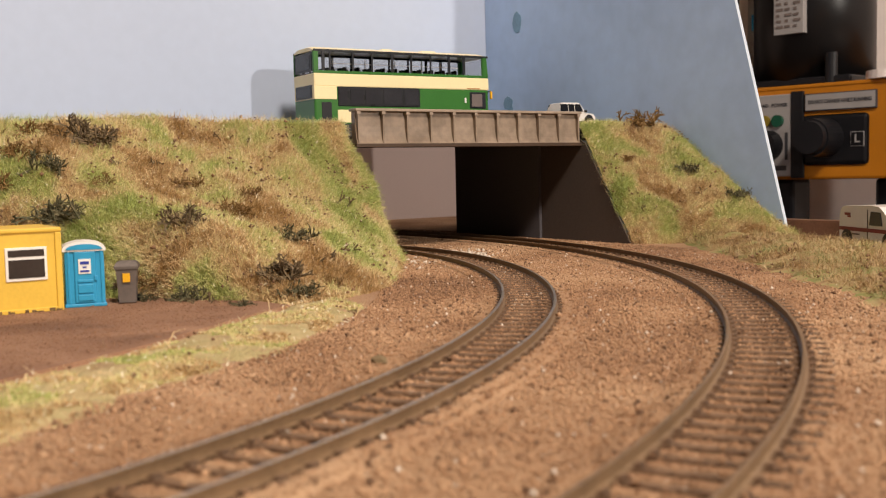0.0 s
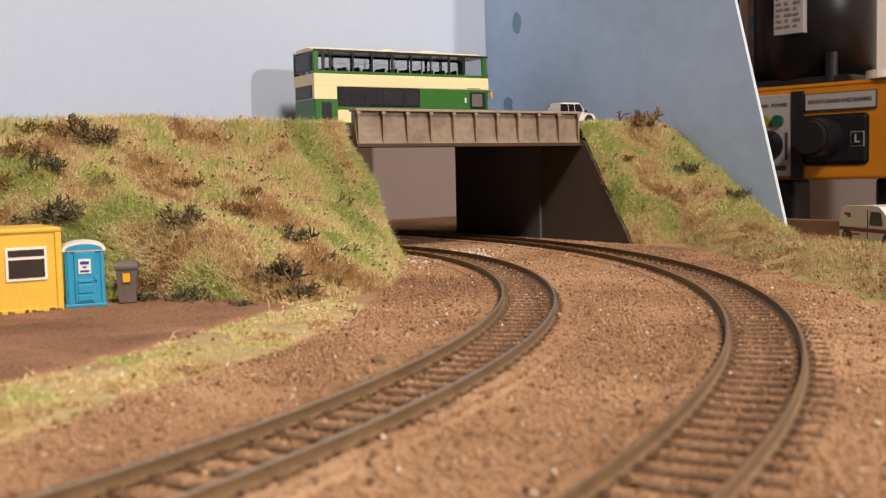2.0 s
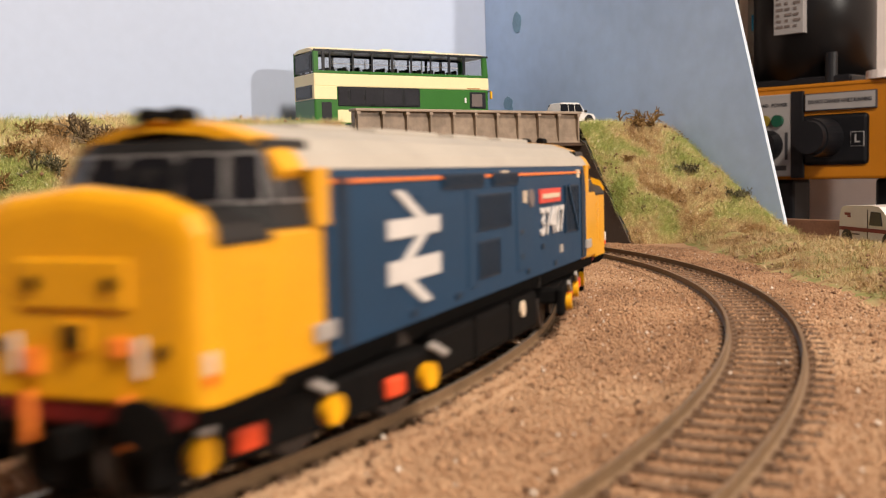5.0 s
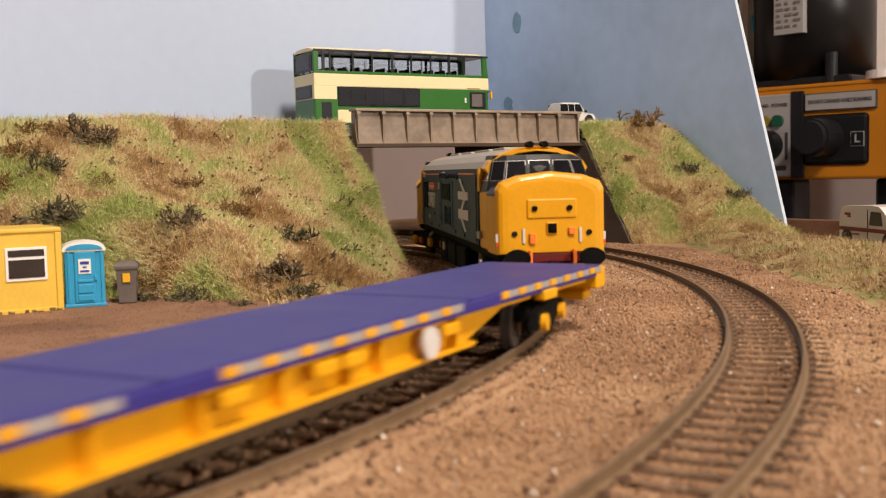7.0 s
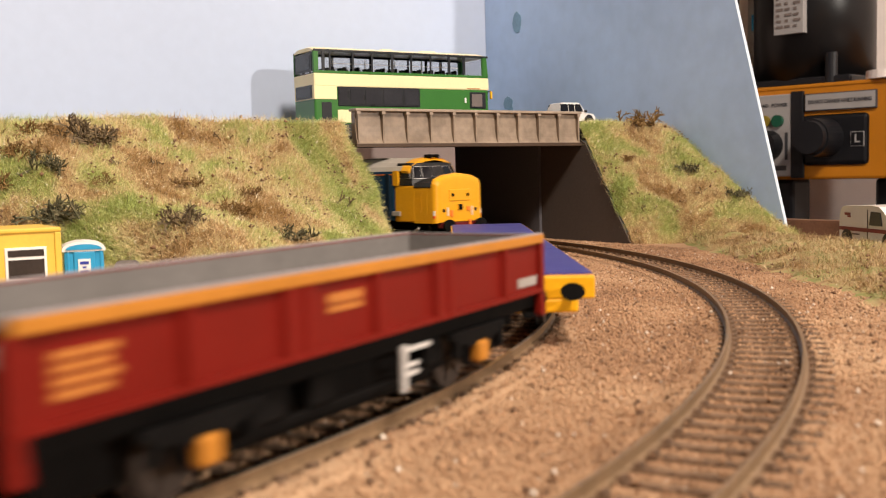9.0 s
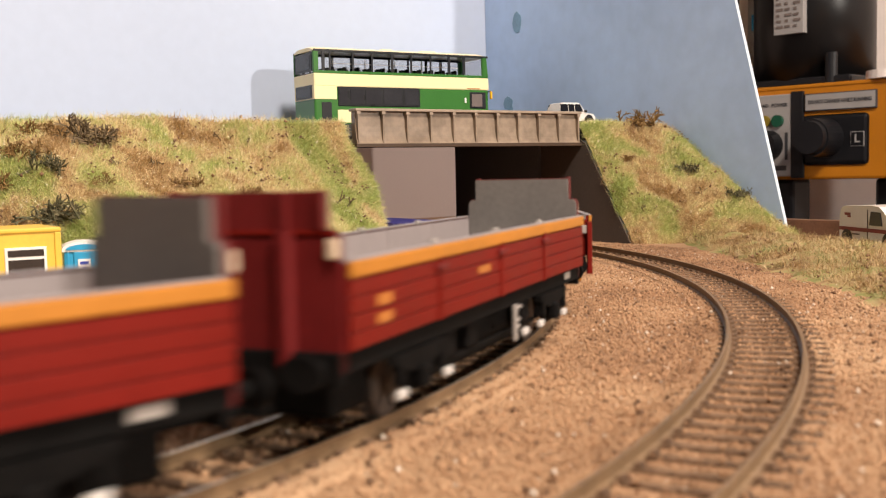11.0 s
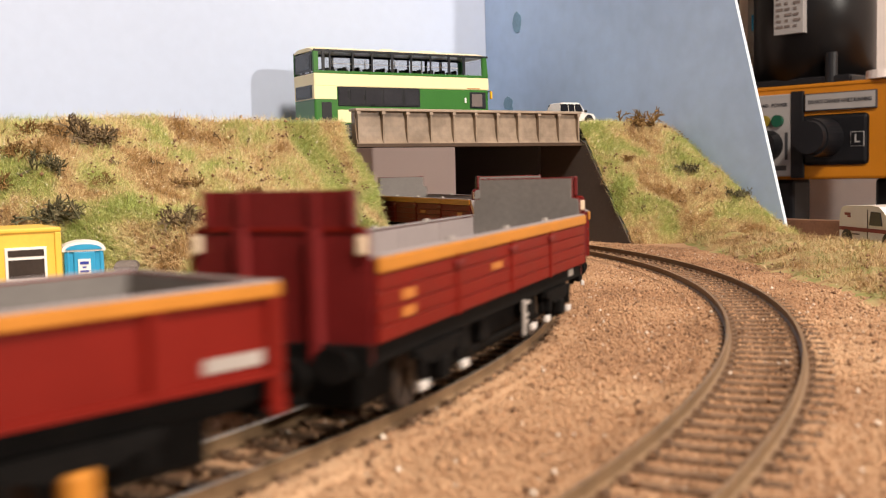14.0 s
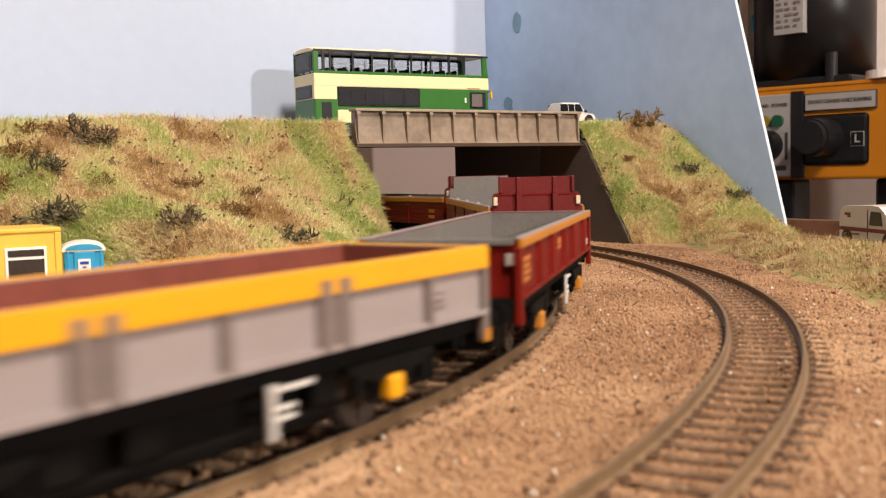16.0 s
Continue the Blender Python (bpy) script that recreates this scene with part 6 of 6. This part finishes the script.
# ---- bench machine behind the layout ----
MORANGE = surface("machine_orange", (0.46, 0.165, 0.009), 0.4, vary=0.08, scale=20, coat=0.2)
MBLACK = surface("machine_black", (0.010, 0.010, 0.012), 0.35, vary=0.2, scale=20)
MPANEL = surface("machine_panel", (0.30, 0.285, 0.28), 0.5, vary=0.05)
MINK = surface("machine_ink", (0.04, 0.04, 0.045), 0.5)
LEDY = surface("lamp_amber", (0.22, 0.16, 0.02), 0.2, vary=0.05)
LEDG = surface("lamp_green", (0.01, 0.07, 0.04), 0.2, vary=0.05)
PAPER = surface("white_plaster", (0.88, 0.80, 0.76), 0.8, vary=0.03)
TAN = surface("wood_batten", (0.50, 0.41, 0.31), 0.7, vary=0.2, scale=20)
COLUMN = surface("column_dark", (0.006, 0.0055, 0.006), 0.35, vary=0.2, scale=15)
MFACE = Matrix.Translation((0.333, 1.10, 0)) @ pose(0, 0, 0, 0, 0, math.degrees(math.atan2(-0.724, 0.69)))


def build_machine():
    """Its face runs along x, and looks along -y."""
    t = thing("milling_machine", "orange and black bench milling machine with a gear knob", "machine", MFACE)
    head = part("gearbox", boxed(-0.03, 0.22, 0.0, 0.11, 0.0245, 0.1195, 0.003), MORANGE, t, "orange gearbox housing")
    part("top_plate", boxed(-0.031, 0.221, -0.001, 0.111, 0.1165, 0.1205, 0.001), MORANGE, head)
    panel = part("control_panel", boxed(-0.028, 0.0395, -0.003, 0.002, 0.0280, 0.1120, 0.001), MPANEL, t, "grey control panel")
    part("side_strip", boxed(0.0395, 0.0530, -0.004, 0.002, 0.0260, 0.1140, 0.001), MBLACK, t)
    face = pose(0, -0.0033, 0, 90, 0, 0)
    for x, mat in ((0.0110, LEDY), (0.0257, LEDG)):
        part("indicator", cyl(bmesh.new(), (x, -0.004, 0.0850), "y", 0.0062, 0.006, 20), mat, panel, "small round indicator lamp")
    lettering("lettering", "POWER", 0.0052, MINK, panel, pose(0.0270, 0, 0.1010) @ face)
    lettering("lettering", "OVERLOAD", 0.0048, MINK, panel, pose(0.0020, 0, 0.1010) @ face)
    knob = part("speed_knob", cyl(bmesh.new(), (0.0150, -0.010, 0.0600), "y", 0.0160, 0.016, 28, 0.0145), MBLACK, panel, "black speed knob")
    part("dial_mark", boxed(0.0330, 0.0362, -0.0036, -0.0028, 0.0450, 0.0730, 0.0003), MINK, panel)
    part("lettering_bar", boxed(0.0200, 0.0345, -0.0036, -0.0028, 0.0340, 0.0390), MINK, panel)
    plate = part("knob_plate", boxed(0.0520, 0.1195, -0.003, 0.002, 0.0390, 0.0890, 0.004), MBLACK, t, "black plate behind the gear knob")
    part("gear_knob", cyl(cyl(bmesh.new(), (0.0760, -0.018, 0.0660), "y", 0.0195, 0.030, 32, 0.0185), (0.0760, -0.036, 0.0660), "y", 0.0170, 0.006, 32, 0.0160), MBLACK, plate, "large black gear knob")
    rim = part("letter_frame", boxed(0.1025, 0.1160, -0.0036, -0.0028, 0.0565, 0.0710), MPANEL, plate)
    part("letter_ground", boxed(0.1032, 0.1153, -0.0040, -0.0032, 0.0572, 0.0703), MBLACK, plate)
    lettering("lettering", "L", 0.0115, MPANEL, plate, pose(0.1092, -0.0043, 0.0638) @ pose(0, 0, 0, 90, 0, 0))
    label = part("warning_label", boxed(0.0545, 0.1275, -0.003, 0.001, 0.0930, 0.1105, 0.0004), MINK, t)
    part("label_ground", boxed(0.0555, 0.1265, -0.0034, 0.0, 0.0940, 0.1095), MPANEL, label, "grey warning label")
    lettering("lettering", "DO NOT CHANGE WHILE RUNNING", 0.0054, MINK, label, pose(0.0910, -0.0037, 0.1018) @ pose(0, 0, 0, 90, 0, 0) @ Matrix.Diagonal((0.72, 1, 1, 1)))
    part("motor", cyl(bmesh.new(), (0.0285, 0.068, 0.205), "z", 0.0620, 0.170, 96), COLUMN, t, "black cylindrical motor", smooth=True)
    part("motor_foot", boxed(-0.024, 0.098, 0.006, 0.11, 0.1196, 0.128, 0.002), MBLACK, t)
    part("motor_plate", boxed(0.0175, 0.0500, 0.002, 0.010, 0.1730, 0.2350, 0.0005), MPANEL, t, "grey rating plate")
    for k in range(9):
        for q in range(3):
            part("plate_bar", boxed(0.0205 + q * 0.0095, 0.0280 + q * 0.0095 - 0.0020 * ((k + q) % 3), 0.0013, 0.0022, 0.1795 + k * 0.0058, 0.1822 + k * 0.0058), POSTGREY, t)
    part("cable_gland", cyl(bmesh.new(), (0.076, 0.010, 0.136), "z", 0.006, 0.030, 16), MBLACK, t)
    part("white_collar", cyl(bmesh.new(), (0.135, 0.020, 0.125), "z", 0.026, 0.008, 28), PAPER, t, "white collar")
    for x in (-0.012, 0.116):
        part("leg", boxed(x, x + 0.042, 0.02, 0.06, -0.09, 0.0246, 0.004), MBLACK, t)
    part("base", boxed(-0.10, 0.26, -0.03, 0.14, -0.12, -0.09, 0.004), MBLACK, t)
    b = thing("bench", "dark wooden workbench behind the layout", "workbench", MFACE)
    part("bench_top", boxed(-0.5, 0.7, -0.10, 0.185, -0.155, -0.12, 0.003), WOOD, b)
    for x in (-0.46, 0.62):
        for y in (-0.06, 0.12):
            part("bench_leg", boxed(x, x + 0.05, y, y + 0.05, -1.0, -0.155), WOOD, b)
    s = thing("batten", "upright timber batten beside the motor", "batten", MFACE)
    part("timber", boxed(-0.0560, -0.0455, 0.06, 0.08, -0.12, 0.40), TAN, s)
    # plain black strip added to fill the dark area left of the timber
    part("post", boxed(-0.13, -0.0568, 0.062, 0.085, -0.12, 0.40), MBLACK, s, "plain black upright strip beside the batten")
    part("clip", boxed(-0.0385, -0.0290, 0.055, 0.075, 0.188, 0.206, 0.001), TOILETBLUE, s, "small blue clip")


build_machine()
part("wall_partition", boxed(-0.60, 1.2, 0.190, 0.23, -1.0, 1.4, 0, MFACE), PAPER, None, "pale plastered wall behind the workbench", "structure")
part("edge_strip", boxed(0.538, 0.546, -0.3, 0.44, -0.006, 0.0062, 0.0005, BOARD), WOOD, None, "brown wooden edge strip", "structure")
for leg_u, leg_v in ((-0.90, -0.45), (0.52, -0.45), (-0.90, 0.93), (0.52, 0.93)):
    part("baseboard_leg", boxed(leg_u, leg_u + 0.04, leg_v, leg_v + 0.04, -1.0, -0.03, 0, BOARD), WOOD, None, "wooden leg of the baseboard", "structure")

# paint marks on the end board
STAIN = surface("paint_mark", (0.20, 0.33, 0.45), 0.7, vary=0.15, scale=90)
for v, z, a, b in ((0.6430, 0.1530, 0.0055, 0.0080), (0.6560, 0.0925, 0.0060, 0.0050), (0.6530, 0.0870, 0.0030, 0.0045)):
    bm = bmesh.new()
    prism(bm, [(v + a * math.cos(k * 0.4189) * (1 + 0.3 * nz(k, v * 50)), z + b * math.sin(k * 0.4189) * (1 + 0.3 * nz(k + 9, v * 50))) for k in range(15)], PANEL_U - 0.0003, PANEL_U + 0.0003, BOARD @ Matrix(((0, 0, 1, 0), (1, 0, 0, 0), (0, 1, 0, 0), (0, 0, 0, 1))))
    part("paint_mark", bm, STAIN, None, "blue paint mark on the board", "structure")


# ---- motion ----
def train_angle(t):
    """Degrees round the curve; the train eases a little as it enters the bend."""
    return 13.8145 * (t - 8) - 0.0739 * (t - 8) ** 2 / 2 + 0.9 * min(max((3.5 - t) / 0.5, 0.0), 1.0)


def on_line(angle, half):
    """A vehicle whose two bogies stand on the inner line."""
    s = IN_R * radians(angle)
    f, r = line_at(s + half)[0], line_at(s - half)[0]
    d = f - r
    return pose((f.x + r.x) / 2, (f.y + r.y) / 2, 0, 0, 0, math.degrees(math.atan2(d.y, d.x)))


def motions():
    for ob, half, lag in TRAIN:
        walk(ob, [(i * 0.25, on_line(train_angle(i * 0.25) - lag, half)) for i in range(65)])
    for ob, rest, r in WHEELS:
        rows = []
        for i in range(241):
            t = i / 15
            run = radians(train_angle(t) - train_angle(0)) * IN_R
            rows.append((t, rest @ Matrix.Rotation(run / r, 4, "Y")))
        walk(ob, rows)


motions()
